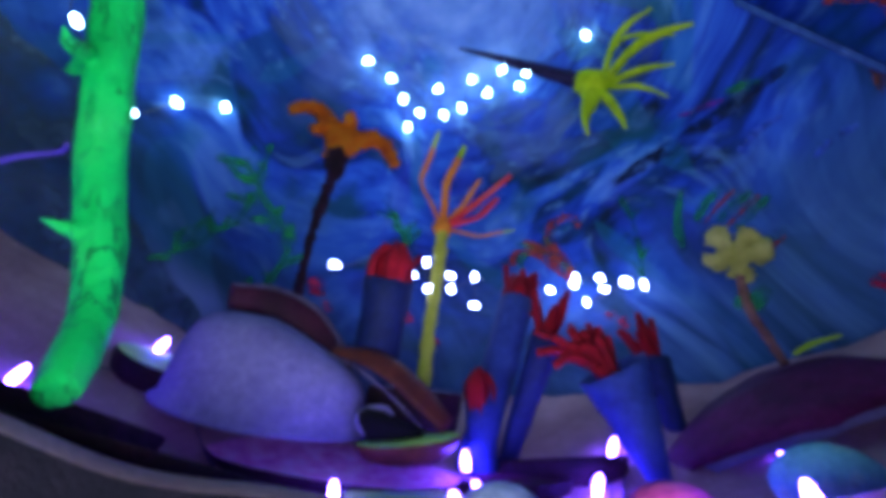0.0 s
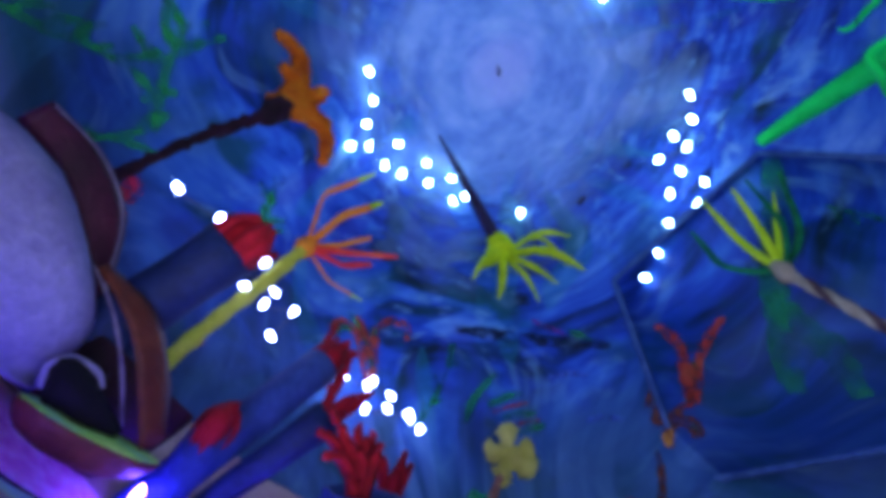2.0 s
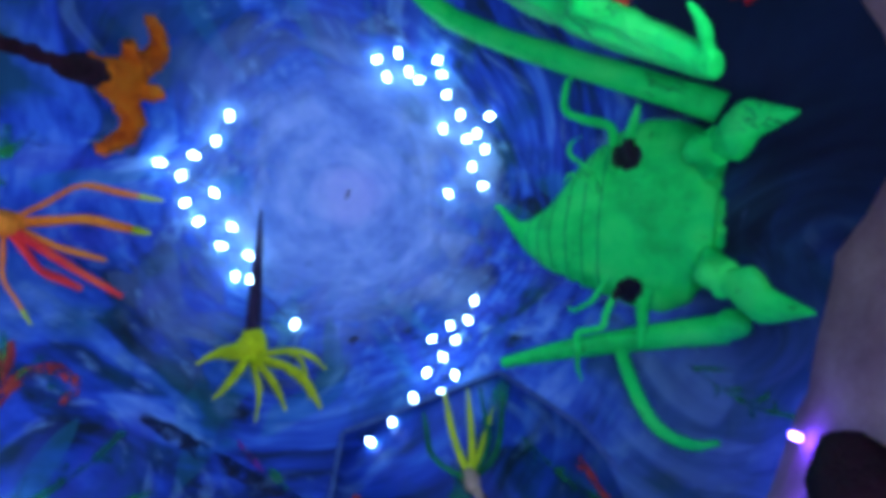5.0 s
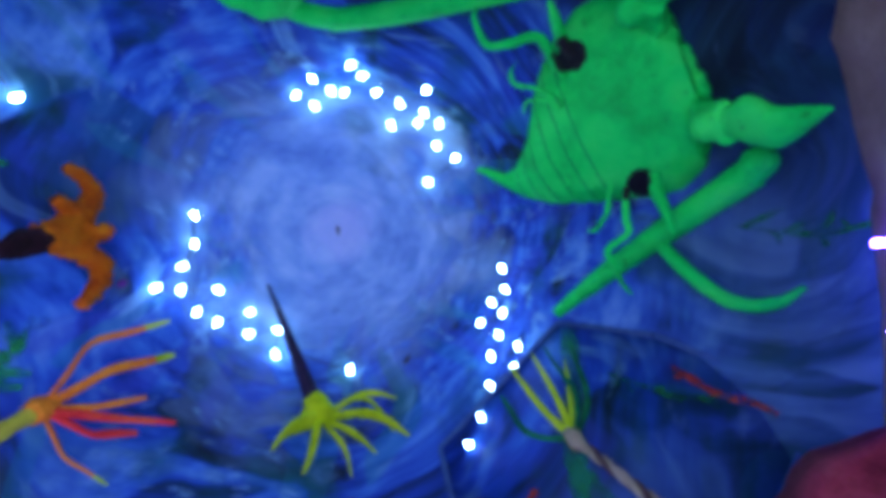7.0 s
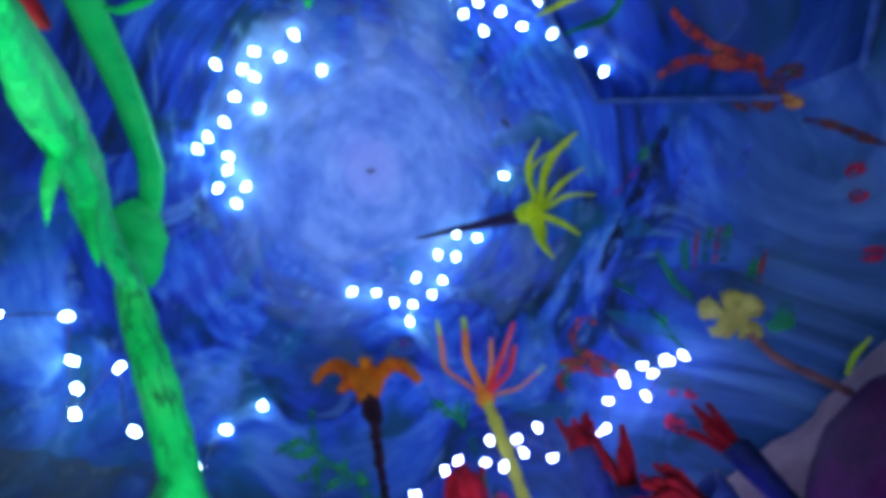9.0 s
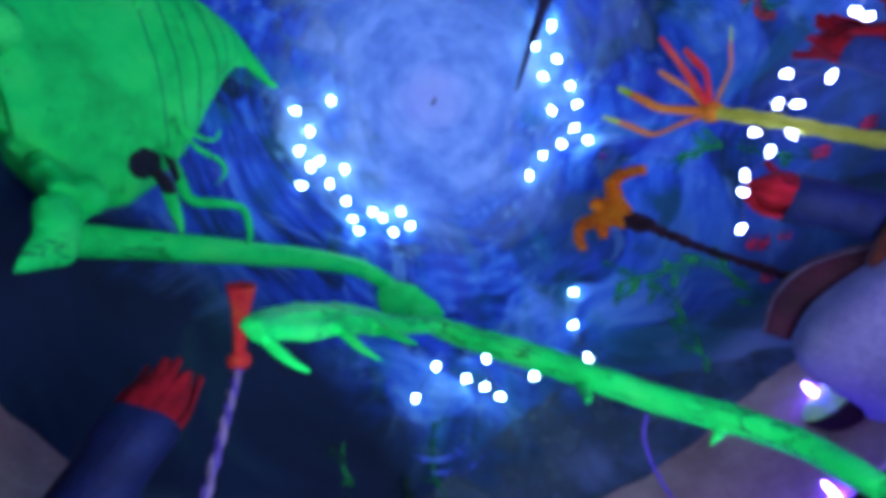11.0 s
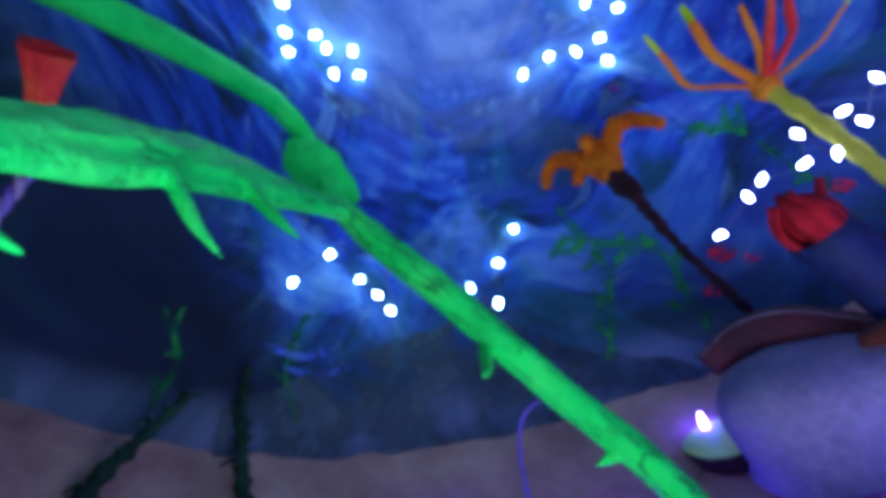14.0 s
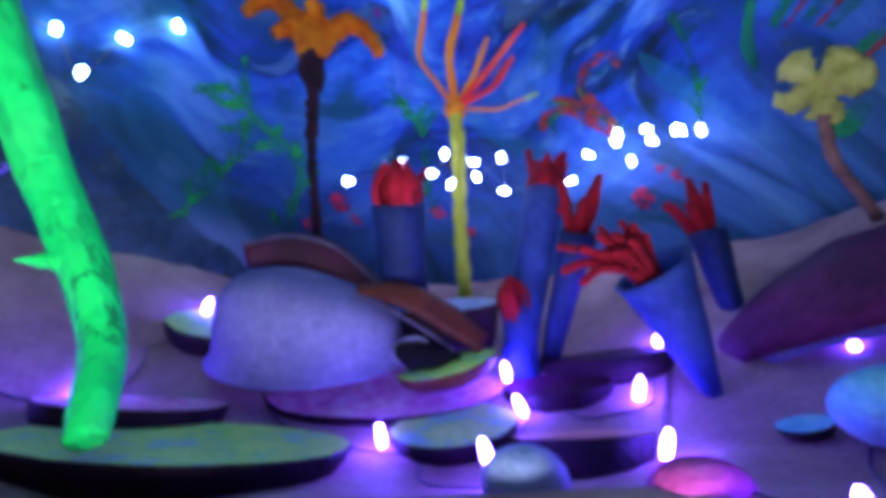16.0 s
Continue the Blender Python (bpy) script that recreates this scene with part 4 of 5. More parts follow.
def lilac_shell():
    s = thing("shell", "lilac domed shell with rust-brown strips and a dark curl", "shell")
    turn = frame_from(Vector((-0.02, -0.58, 0.81)), 0)
    bm, seg, loops = bmesh.new(), 48, []
    for k, h in ((1.05, -0.0040), (1.06, -0.0025), (1.0, -0.0012), (0.988, 0.003), (0.968, 0.011), (0.935, 0.018), (0.875, 0.0235), (0.77, 0.0272), (0.58, 0.0293), (0.30, 0.0303), (0.02, 0.0306)):
        ring = []
        for i in range(seg):
            a = 2 * math.pi * i / seg
            w = k * (1 + 0.05 * noise.noise((math.cos(a) * 1.3, math.sin(a) * 1.3, 4.0)))
            ring.append(bm.verts.new(Matrix.Translation((-0.065, 0.150, 0.074)) @ turn @ Vector((math.cos(a) * 0.036 * w, math.sin(a) * 0.027 * w, h * (1.02 - 0.36 * max(0.0, math.cos(a) * k + 0.25) ** 1.2)))))
        loops.append(ring)
    for a, b in zip(loops, loops[1:]):
        for i in range(seg):
            bm.faces.new((a[i], a[(i + 1) % seg], b[(i + 1) % seg], b[i]))
    bm.faces.new(loops[0])
    bm.faces.new(loops[-1])
    turned = [part("body", bm, PEARL, s)]
    bm = bmesh.new()
    bent_plate(bm, [(-0.092, 0.136, 0.106), (-0.076, 0.139, 0.111), (-0.058, 0.142, 0.108), (-0.037, 0.150, 0.097)], 0.0072, 0.0020, (0.35, -0.85, -0.30), taper=(0.75, 1.0, 1.0, 0.45))
    turned.append(part("strip", bm, MAROON_CARD, s, "dark maroon strip"))
    turned.append(tube("strip_edge", [(-0.092, 0.1330, 0.1095), (-0.076, 0.1352, 0.1152), (-0.058, 0.1382, 0.1124), (-0.039, 0.1465, 0.0990)], [0.0003, 0.0004, 0.0004, 0.0003], CARD_EDGE, s, "pale torn edge", sides=6, steps=6, rough=0.5, freq=400))
    turn_to = Matrix.Translation((-0.057, 0.150, -0.001)) @ Matrix.Rotation(radians(22), 4, "Z") @ Matrix.Translation((0.055, -0.148, 0))
    for ob in turned:
        ob.data.transform(turn_to)
    bm = bmesh.new()
    bent_plate(bm, [(-0.0435, 0.1355, 0.0905), (-0.0262, 0.1370, 0.0870), (-0.0118, 0.1420, 0.0790), (0.0010, 0.1500, 0.0700)], 0.0056, 0.0018, (0.30, -0.90, 0.25), taper=(0.40, 0.95, 1.05, 1.1, 0.85))
    part("strip", bm, RUST, s, "rust-brown strip")
    tube("strip_edge", [(-0.0450, 0.1345, 0.0880), (-0.0330, 0.1350, 0.0822), (-0.0205, 0.1375, 0.0742), (-0.0085, 0.1440, 0.0660)], [0.0002, 0.0004, 0.0004, 0.0002], CARD_EDGE, s, "pale torn edge", sides=6, steps=6, rough=0.5, freq=400)
    bm = bmesh.new()
    c = Vector((-0.0230, 0.1440, 0.0665))
    sweep(bm, [c + Vector((math.cos(a) * r * 1.25, 0.3 * math.cos(a) * r - 0.3 * math.sin(a) * r, math.sin(a) * r * 0.85)) for a, r in ((0.9, 0.0054), (1.5, 0.0060), (2.4, 0.0064), (3.2, 0.0063), (4.0, 0.0058), (4.6, 0.0050))], [0.0005, 0.0008, 0.0009, 0.0009, 0.0007, 0.0004], steps=6, rough=0.1)
    part("curl", bm, PEARL, s, "curled pale lip")
    # Solid black lump: the cavity's shade as a shape, nothing is hollowed out.
    bm = bmesh.new()
    sweep(bm, [c + Vector((-0.0062, -0.001, 0.0030)), c + Vector((-0.0015, -0.001, -0.0008)), c + Vector((0.0060, 0.0, -0.0022)), c + Vector((0.0150, 0.003, -0.0010))], [0.0030, 0.0052, 0.0042, 0.0016], steps=5, rough=0.2)
    part("opening", bm, SHADE_BLACK, s, "solid black piece as shade of the cavity")
    bm = bmesh.new()
    slab(bm, Matrix.Translation((-0.0125, 0.1450, 0.0622)) @ Matrix.Rotation(radians(14), 4, "Z") @ Matrix.Rotation(radians(34), 4, "X") @ Matrix.Rotation(radians(-14), 4, "Y"), 0.0178, 0.0095, 0.0075, wave=0.10, seed=5.1)
    ob = part("lip", bm, RUST, s, "lime-topped lip")
    ob.data.materials.append(LIMETOP)
    return s


lilac_shell()


def big_shell(name, label, base, tip, half, inner, outer, bulge, out):
    """A broad curved shell flap."""
    s = thing(name, label, "shell", "shell flaps")
    bm = bmesh.new()
    a, b = Vector(base), Vector(tip)
    o = Vector(out).normalized()
    mid = (a + b) / 2 + o * bulge
    bent_plate(bm, [a, (a + mid) / 2 + o * bulge * 0.3, mid, (mid + b) / 2 + o * bulge * 0.3, b], half, 0.003, o, taper=(0.25, 0.8, 1.0, 0.9, 0.35))
    part("flap", bm, outer, s)
    bm = bmesh.new()
    bent_plate(bm, [a - o * 0.0035, (a + mid) / 2 + o * (bulge * 0.3 - 0.0035), mid - o * 0.0035, (mid + b) / 2 + o * (bulge * 0.3 - 0.0035), b - o * 0.0035], half * 0.95, 0.002, o, taper=(0.25, 0.8, 1.0, 0.9, 0.35))
    part("lining", bm, inner, s)
    return s


big_shell("shell_flap", "dark maroon shell flap leaning on the sand", (0.0735, 0.152, 0.058), (0.150, 0.108, 0.076), 0.0195, PEARL, PLUM, 0.010, (-0.2, -0.75, 0.62))
big_shell("shell_flap", "red-brown shell flap with a lilac inside", (0.178, -0.026, 0.102), (0.152, -0.112, 0.116), 0.022, PEARL, REDSHELL, 0.008, (-0.85, 0.25, -0.40))
big_shell("shell_flap", "ragged dark red shell flap on the sand bank", (0.122, -0.116, 0.072), (0.097, -0.147, 0.124), 0.017, BARK, BARK, 0.004, (-0.45, 0.65, -0.55))


# ---- blue tubes with red tentacles ----
def tapered_strip(bm, points, widths, thick, out):
    """A cut felt strip along a smooth line, flat side towards out, coming to a point."""
    L = spline(points, 5)
    W = lerp_list(list(widths), len(L))
    rows = []
    for i, p in enumerate(L):
        d = (L[min(i + 1, len(L) - 1)] - L[max(i - 1, 0)]).normalized()
        s = d.cross(Vector(out)).normalized()
        n = s.cross(d).normalized()
        w = W[i] * (1 + 0.18 * noise.noise(p * 260))
        rows.append([bm.verts.new(p + s * w * a + n * thick * b) for a, b in ((-1, -0.5), (-0.45, 0.45), (0.45, 0.45), (1, -0.5), (0, -0.75))])
    for a, b in zip(rows, rows[1:]):
        for k in range(5):
            bm.faces.new((a[k], a[(k + 1) % 5], b[(k + 1) % 5], b[k]))
    bm.faces.new(rows[0])
    bm.faces.new(rows[-1])


def sponge(label, base, top, r0, r1, card, seed, bud=0, height=0.02, fingers=(), slant=(0, 0, 0), wide=0.0022, closed=False):
    """A card tube; bud: cut petals that close over its mouth; fingers: ends of strips that reach out of it."""
    s = thing("tube_sponge", label, "tube sponge", "blue tube sponges")
    base, top = Vector(base), Vector(top)
    ax = (top - base).normalized()
    u = ax.orthogonal().normalized()
    v = ax.cross(u)
    rnd = random.Random(seed)
    bm, rings, seg, cut = bmesh.new(), [], 28, Vector(slant)
    for f, k in ((0.0, 1), (0.15, 1), (0.3, 1), (0.45, 1), (0.6, 1), (0.75, 1), (0.88, 1.01), (1.0, 1.03), (1.004, 0.95), (0.92, 0.9), (0.75, 0.86), (0.55, 0.80)):
        r = (r0 + (r1 - r0) * f) * k
        c = base + (top - base) * f
        ring = []
        for i in range(seg):
            a = 2 * math.pi * i / seg
            d = u * math.cos(a) + v * math.sin(a)
            p = c + d * r + ax * f * r * cut.dot(d)
            dent = 0.10 * noise.noise(p * 70 + Vector((seed, 0, 0))) + 0.05 * noise.noise(p * 230)
            ring.append(bm.verts.new(p + d * r * dent + ax * (0.0011 * noise.noise((a * 2, seed, 0)) if f > 0.95 else 0)))
        rings.append(ring)
    for a, b in zip(rings, rings[1:]):
        for i in range(seg):
            bm.faces.new((a[i], a[(i + 1) % seg], b[(i + 1) % seg], b[i]))
    bm.faces.new(rings[0])
    bm.faces.new(rings[-1])
    part("body", bm, card, s)
    # Black disc below the rim stands in for the shade inside the tube.
    bm = bmesh.new()
    bmesh.ops.create_circle(bm, cap_ends=True, segments=20, radius=r1 * 0.84, matrix=Matrix.Translation(top - ax * min(0.012, (top - base).length * 0.3)) @ frame_from(ax))
    part("hollow", bm, SHADE_BLACK, s, "black disc as shade inside the tube")
    for i in range(bud):
        a = 2 * math.pi * (i + rnd.uniform(-0.2, 0.2)) / bud
        d = u * math.cos(a) + v * math.sin(a)
        inner = i % 3 == 2
        k = 0.45 if inner else 0.86
        h = height * rnd.uniform(0.72, 1.05) * (1.12 if inner else 1.0)
        close = rnd.uniform(0.15, 0.55) if inner else rnd.uniform(0.55, 0.95)
        if closed:
            h, close = height * rnd.uniform(0.86, 1.0) * (1.0 if inner else 0.94), rnd.uniform(0.10, 0.40)
        side = d.cross(ax) * rnd.uniform(-0.2, 0.2) * r1
        bm = bmesh.new()
        tapered_strip(bm, [top - ax * 0.006 + d * r1 * k * 0.9, top + ax * h * 0.22 + d * r1 * (k + 0.06), top + ax * h * 0.6 + d * r1 * k * 0.95 + side * 0.5, top + ax * h + d * r1 * close + side],
                      [r1 * 4.5 / bud, r1 * 5.2 / bud, r1 * 4.5 / bud, r1 * 0.10], 0.0016, d)
        part("petal", bm, RED, s)
    for i, (e, bend) in enumerate(fingers):
        e = Vector(e)
        go = (e - top)
        flat = go - ax * go.dot(ax)
        d = flat.normalized() if flat.length > 1e-5 else u
        p0 = top - ax * 0.009 + d * r1 * 0.25
        p1 = top + ax * 0.001 + d * min(flat.length * 0.45, r1 * 0.7)
        mid = p1.lerp(e, 0.55) + ax * bend
        w = wide * rnd.uniform(0.8, 1.2)
        bm = bmesh.new()
        tapered_strip(bm, [p0, p1, mid, e], [w * 0.9, w * 1.1, w, w * 0.45], w * 1.0, (d + ax * 0.6).normalized())
        part("tentacle", bm, RED, s)
    return s


sponge("short blue tube with a closed red tuft", (-0.034, 0.172, 0.075), (-0.0270, 0.1310, 0.1235), 0.0094, 0.0100, DIM_BLUE, 1, bud=9, height=0.0175, closed=True, fingers=(((-0.0145, 0.1300, 0.1370), 0.001),))
sponge("tall blue tube with a red tuft", (0.010, 0.166, 0.060), (0.0313, 0.1515, 0.1320), 0.0062, 0.0080, BLUE, 2, bud=10, height=0.015, fingers=(((0.0265, 0.1490, 0.1540), 0.0), ((0.0420, 0.1490, 0.1490), 0.0)))
sponge("small blue tube with a red bud", (0.0150, 0.1680, 0.0560), (0.0131, 0.1560, 0.0845), 0.0058, 0.0060, BLUE, 3, bud=7, height=0.0125, closed=True)
sponge("slim dark blue tube with red fingers", (0.0238, 0.1700, 0.0650), (0.0395, 0.1400, 0.1050), 0.0036, 0.0066, DIM_BLUE, 4, fingers=(((0.0360, 0.1370, 0.1270), 0.0), ((0.0440, 0.1370, 0.1180), 0.001), ((0.0515, 0.1380, 0.1270), 0.001), ((0.0490, 0.1420, 0.1180), 0.001), ((0.0340, 0.1390, 0.1160), 0.002)), wide=0.0028)
sponge("wide blue cone full of long red tentacles", (0.0680, 0.1390, 0.0440), (0.0570, 0.1285, 0.0835), 0.0018, 0.0122, BLUE, 5, slant=(0.25, 0.25, 0.1),
       fingers=(((0.0290, 0.1160, 0.0890), 0.002), ((0.0290, 0.1170, 0.0810), 0.003), ((0.0340, 0.1170, 0.0765), 0.003), ((0.0400, 0.1190, 0.0860), 0.003), ((0.0415, 0.1200, 0.0930), 0.001), ((0.0460, 0.1200, 0.0925), 0.002), ((0.0430, 0.1220, 0.0970), 0.0), ((0.0500, 0.1230, 0.0985), 0.0), ((0.0530, 0.1210, 0.0960), 0.001), ((0.0450, 0.1180, 0.0850), 0.003), ((0.0500, 0.1170, 0.0880), 0.003), ((0.0560, 0.1210, 0.0920), 0.001)), wide=0.0019)
sponge("dark blue cone with red fingers", (0.0904, 0.1620, 0.0720), (0.0880, 0.1555, 0.1060), 0.0036, 0.0066, DIM_BLUE, 6, fingers=(((0.0760, 0.1540, 0.1200), 0.002), ((0.0830, 0.1510, 0.1180), 0.002), ((0.0870, 0.1520, 0.1290), 0.0), ((0.0930, 0.1530, 0.1270), 0.0), ((0.0880, 0.1580, 0.1220), 0.0)), wide=0.0026)
sponge("dark tube with a red tuft by the striped trumpet", (-0.082, -0.156, 0.070), (-0.069, -0.132, 0.126), 0.011, 0.012, DIM_BLUE, 7, bud=14, height=0.022)


# ---- stem flowers ----
def chenille_flower():
    s = thing("chenille_flower", "orange chenille flower on a dark maroon twisted stem", "flower")
    neck, base = Vector((-0.064, 0.113, 0.199)), Vector((-0.076, 0.172, 0.082))
    tube("stem", [base, (-0.076, 0.160, 0.124), (-0.073, 0.140, 0.159), neck + Vector((0, 0.004, -0.012))], [0.0020, 0.0021, 0.0023, 0.0027], MAROON, s, sides=12, steps=14, twist=900, lobes=2, lobe=0.22, rough=0.55, freq=350)
    tube("knot", [neck + Vector((0.001, 0.005, -0.018)), neck + Vector((0, 0.002, -0.008)), neck], [0.0036, 0.0062, 0.0050], MAROON, s, "dark knot", sides=12, steps=5, rough=0.25, freq=400)
    for dx, dy, dz, dr in ((-0.026, -0.010, 0.029, 0.006), (0.025, 0.006, 0.010, 0.010), (-0.008, 0.008, 0.016, 0.005), (0.003, -0.008, 0.018, 0.003), (-0.010, -0.006, 0.013, 0.006)):
        e = neck + Vector((dx, dy, dz))
        o, reach = Vector((dx, dy, 0)).normalized(), math.hypot(dx, dy)
        tube("petal", [neck + Vector((0, 0, -0.003)), neck + o * reach * 0.22 + Vector((0, 0, 0.013)), neck + o * reach * 0.62 + Vector((0, 0, max(dz, 0.018) + 0.003)), e + o * -0.001 + Vector((0, 0, 0.003)), e + o * 0.005 - Vector((0, 0, dr))], [0.0050, 0.0052, 0.0044, 0.0036, 0.0026], ORANGE, s, sides=16, steps=12, rough=0.6, freq=600)
    return s


chenille_flower()


def ribbon_flower():
    s = thing("ribbon_flower", "yellow felt stem topped with orange and coral felt strips", "flower")
    neck, base = Vector((-0.008, 0.172, 0.210)), Vector((-0.013, 0.205, 0.108))
    tube("stem", [base, (-0.012, 0.194, 0.145), (-0.009, 0.182, 0.180), neck], [0.0037, 0.0036, 0.0036, 0.0040], LEMON, s, sides=10, steps=8, twist=420, lobes=2, lobe=0.14, rough=0.08)
    tube("collar", [neck - Vector((0, 0, 0.005)), neck, neck + Vector((0, -0.001, 0.006))], [0.0052, 0.0062, 0.0046], TANGERINE, s, "orange wrapped collar", sides=10, steps=4, rough=0.2)
    for end, bend, r, m, tip in (((-0.014, 0.128, 0.249), (-0.012, 0.0, 0.0), 0.0018, TANGERINE, LIME), ((0.003, 0.138, 0.251), (-0.004, -0.004, 0.0), 0.0026, TANGERINE, LIME), ((0.034, 0.142, 0.229), (0.004, 0.0, 0.004), 0.0030, CORAL, None), ((0.027, 0.158, 0.226), (0.005, 0.0, -0.004), 0.0024, CORAL, None), ((0.015, 0.150, 0.235), (0.002, 0.0, 0.0), 0.0018, TANGERINE, None), ((0.036, 0.170, 0.208), (0.002, 0.004, -0.002), 0.0014, TANGERINE, LIME)):
        e = Vector(end)
        mid = (neck + e) / 2 + Vector(bend)
        tube("strip", [neck, (neck + mid) / 2, mid, (mid + e) / 2, e], [r * 1.1, r * 1.2, r, r, r * 0.7], m, s, sides=7, steps=4, flat=0.55, hint=(0.3, -0.8, 0.4))
        if tip:
            tube("strip_tip", [mid * 0.25 + e * 0.75, e * 0.92 + mid * 0.08, e + (e - mid) * 0.12], [r * 0.9, r * 0.85, r * 0.5], tip, s, "lime tip", sides=7, steps=3, flat=0.6, hint=(0.3, -0.8, 0.4))
    return s


ribbon_flower()


def spike_flower():
    s = thing("hanging_flower", "lime felt flower on a dark tapering spike from the ceiling", "flower")
    tip, neck = Vector((-0.002, 0.097, 0.326)), Vector((0.083, 0.103, 0.282))
    tube("spike", [tip, tip.lerp(neck, 0.35) + Vector((0, 0, 0.001)), tip.lerp(neck, 0.7), neck], [0.0008, 0.0028, 0.0046, 0.0056], SPIKE, s, sides=10, steps=6, rough=0.1)
    tube("collar", [neck - Vector((0.008, 0, -0.002)), neck, neck + Vector((0.009, 0.002, -0.004))], [0.0060, 0.0100, 0.0078], LIME, s, sides=16, steps=6, rough=0.45, freq=150)
    h = neck + Vector((0.006, 0.001, -0.004))
    for end, bend, r in (((0.078, 0.118, 0.240), (-0.004, 0, 0), 0.0038), ((0.102, 0.116, 0.246), (0.002, 0, -0.002), 0.0034), ((0.123, 0.098, 0.252), (0.004, 0, 0.010), 0.0018), ((0.128, 0.085, 0.270), (0, 0, 0.006), 0.0020), ((0.141, 0.068, 0.292), (-0.004, -0.002, 0.010), 0.0032), ((0.134, 0.076, 0.296), (-0.010, -0.006, 0.016), 0.0018), ((0.116, 0.062, 0.300), (-0.006, -0.002, 0.006), 0.0018)):
        e = Vector(end)
        mid = (h + e) / 2 + Vector(bend)
        tube("petal", [h, (h + mid) / 2, mid, (mid + e) / 2 + Vector(bend) * 0.3, e], [r * 1.3, r * 1.7, r * 1.6, r * 1.2, r * 0.5], LIME, s, sides=8, steps=4, flat=0.45, hint=(0.6, -0.5, 0.4))
    return s


spike_flower()


def pale_flower():
    s = thing("chenille_flower", "pale yellow chenille blossom on a leaning brown stem", "flower")
    c, base = Vector((0.119, 0.118, 0.137)), Vector((0.140, 0.150, 0.096))
    tube("stem", [base, (0.130, 0.140, 0.108), (0.121, 0.130, 0.118), c], [0.0017, 0.0018, 0.0018, 0.0020], TWIG, s, sides=9, steps=8, twist=900, lobes=2, lobe=0.15)
    n = (Vector((0, 0, 0.01)) - c).normalized()
    u = n.orthogonal().normalized()
    v = n.cross(u)
    for a, far, rx, ry in ((0.3, 0.009, 0.0078, 0.0050), (1.6, 0.008, 0.0070, 0.0052), (2.9, 0.0095, 0.0085, 0.0050), (4.2, 0.009, 0.0080, 0.0056), (5.2, 0.008, 0.0070, 0.0046)):
        d = u * math.cos(a) + v * math.sin(a)
        bm = bmesh.new()
        sweep(bm, [c - d * 0.001 + n * 0.001, c + d * far * 0.6 + n * 0.002, c + d * far * 1.15 + n * 0.001, c + d * (far + rx * 0.45)], [0.0024, ry * 0.62, ry * 0.85, ry * 0.4], sides=14, steps=7, flat=0.7, hint=n, rough=1.2, freq=420)
        part("petal", bm, YELLOW, s)
    return s


pale_flower()


def lime_leaf():
    s = thing("leaf", "small lime leaf lying on the sand", "leaf")
    bm = bmesh.new()
    bent_plate(bm, [(0.142, 0.146, ground(0.142, 0.146) + 0.004), (0.150, 0.142, ground(0.150, 0.142) + 0.007), (0.158, 0.137, ground(0.158, 0.137) + 0.006)], 0.0032, 0.001, (-0.3, -0.6, 0.7), taper=(0.3, 1.0, 0.2))
    part("blade", bm, LIME, s)
    return s


lime_leaf()


def rope_flower():
    s = thing("rope_flower", "twisted rope stem with lime and green fronds", "flower")
    neck, low = Vector((0.161, -0.025, 0.219)), Vector((0.184, -0.047, 0.150))
    line = [low + Vector((0.004, -0.004, -0.040)), low, (0.176, -0.038, 0.175), neck]
    L = spline(line, 40)
    for k, m in ((0, ROPE), (1, ROPE_DARK), (2, ROPE)):
        pts = []
        for i in range(0, len(L), 2):
            d = (L[min(i + 1, len(L) - 1)] - L[max(i - 1, 0)]).normalized()
            u = d.orthogonal().normalized()
            a = i * 0.30 + k * 2.1
            pts.append(L[i] + (u * math.cos(a) + d.cross(u) * math.sin(a)) * 0.0014)
        tube("strand", pts, [0.0016, 0.0016], m, s, sides=7, steps=1)
    tube("knot", [neck - Vector((-0.002, -0.002, 0.006)), neck, neck + Vector((-0.001, 0.001, 0.006))], [0.0030, 0.0050, 0.0032], ROPE, s, "frayed knot", sides=10, steps=4, rough=0.3)
    for end, bend, r, m in (((0.127, -0.018, 0.265), (0.004, 0.002, 0.004), 0.0022, LIME), ((0.129, -0.034, 0.264), (0.002, -0.002, 0.006), 0.0020, LIME), ((0.141, -0.049, 0.258), (0.004, -0.002, 0.008), 0.0019, LIME), ((0.137, -0.003, 0.258), (0.002, 0.010, -0.002), 0.0021, FROND), ((0.131, -0.043, 0.268), (0.006, -0.008, 0.004), 0.0017, FROND), ((0.140, -0.060, 0.272), (0.010, -0.006, 0.002), 0.0022, FROND)):
        e = Vector(end)
        mid = (neck + e) / 2 + Vector(bend)
        tube("frond", [neck, (neck + mid) / 2 + Vector(bend) * 0.3, mid, (mid + e) / 2, e], [r, r * 1.1, r, r * 0.8, r * 0.4], m, s, sides=7, steps=4, flat=0.5, hint=(-0.8, 0, 0.3))
    return s


rope_flower()


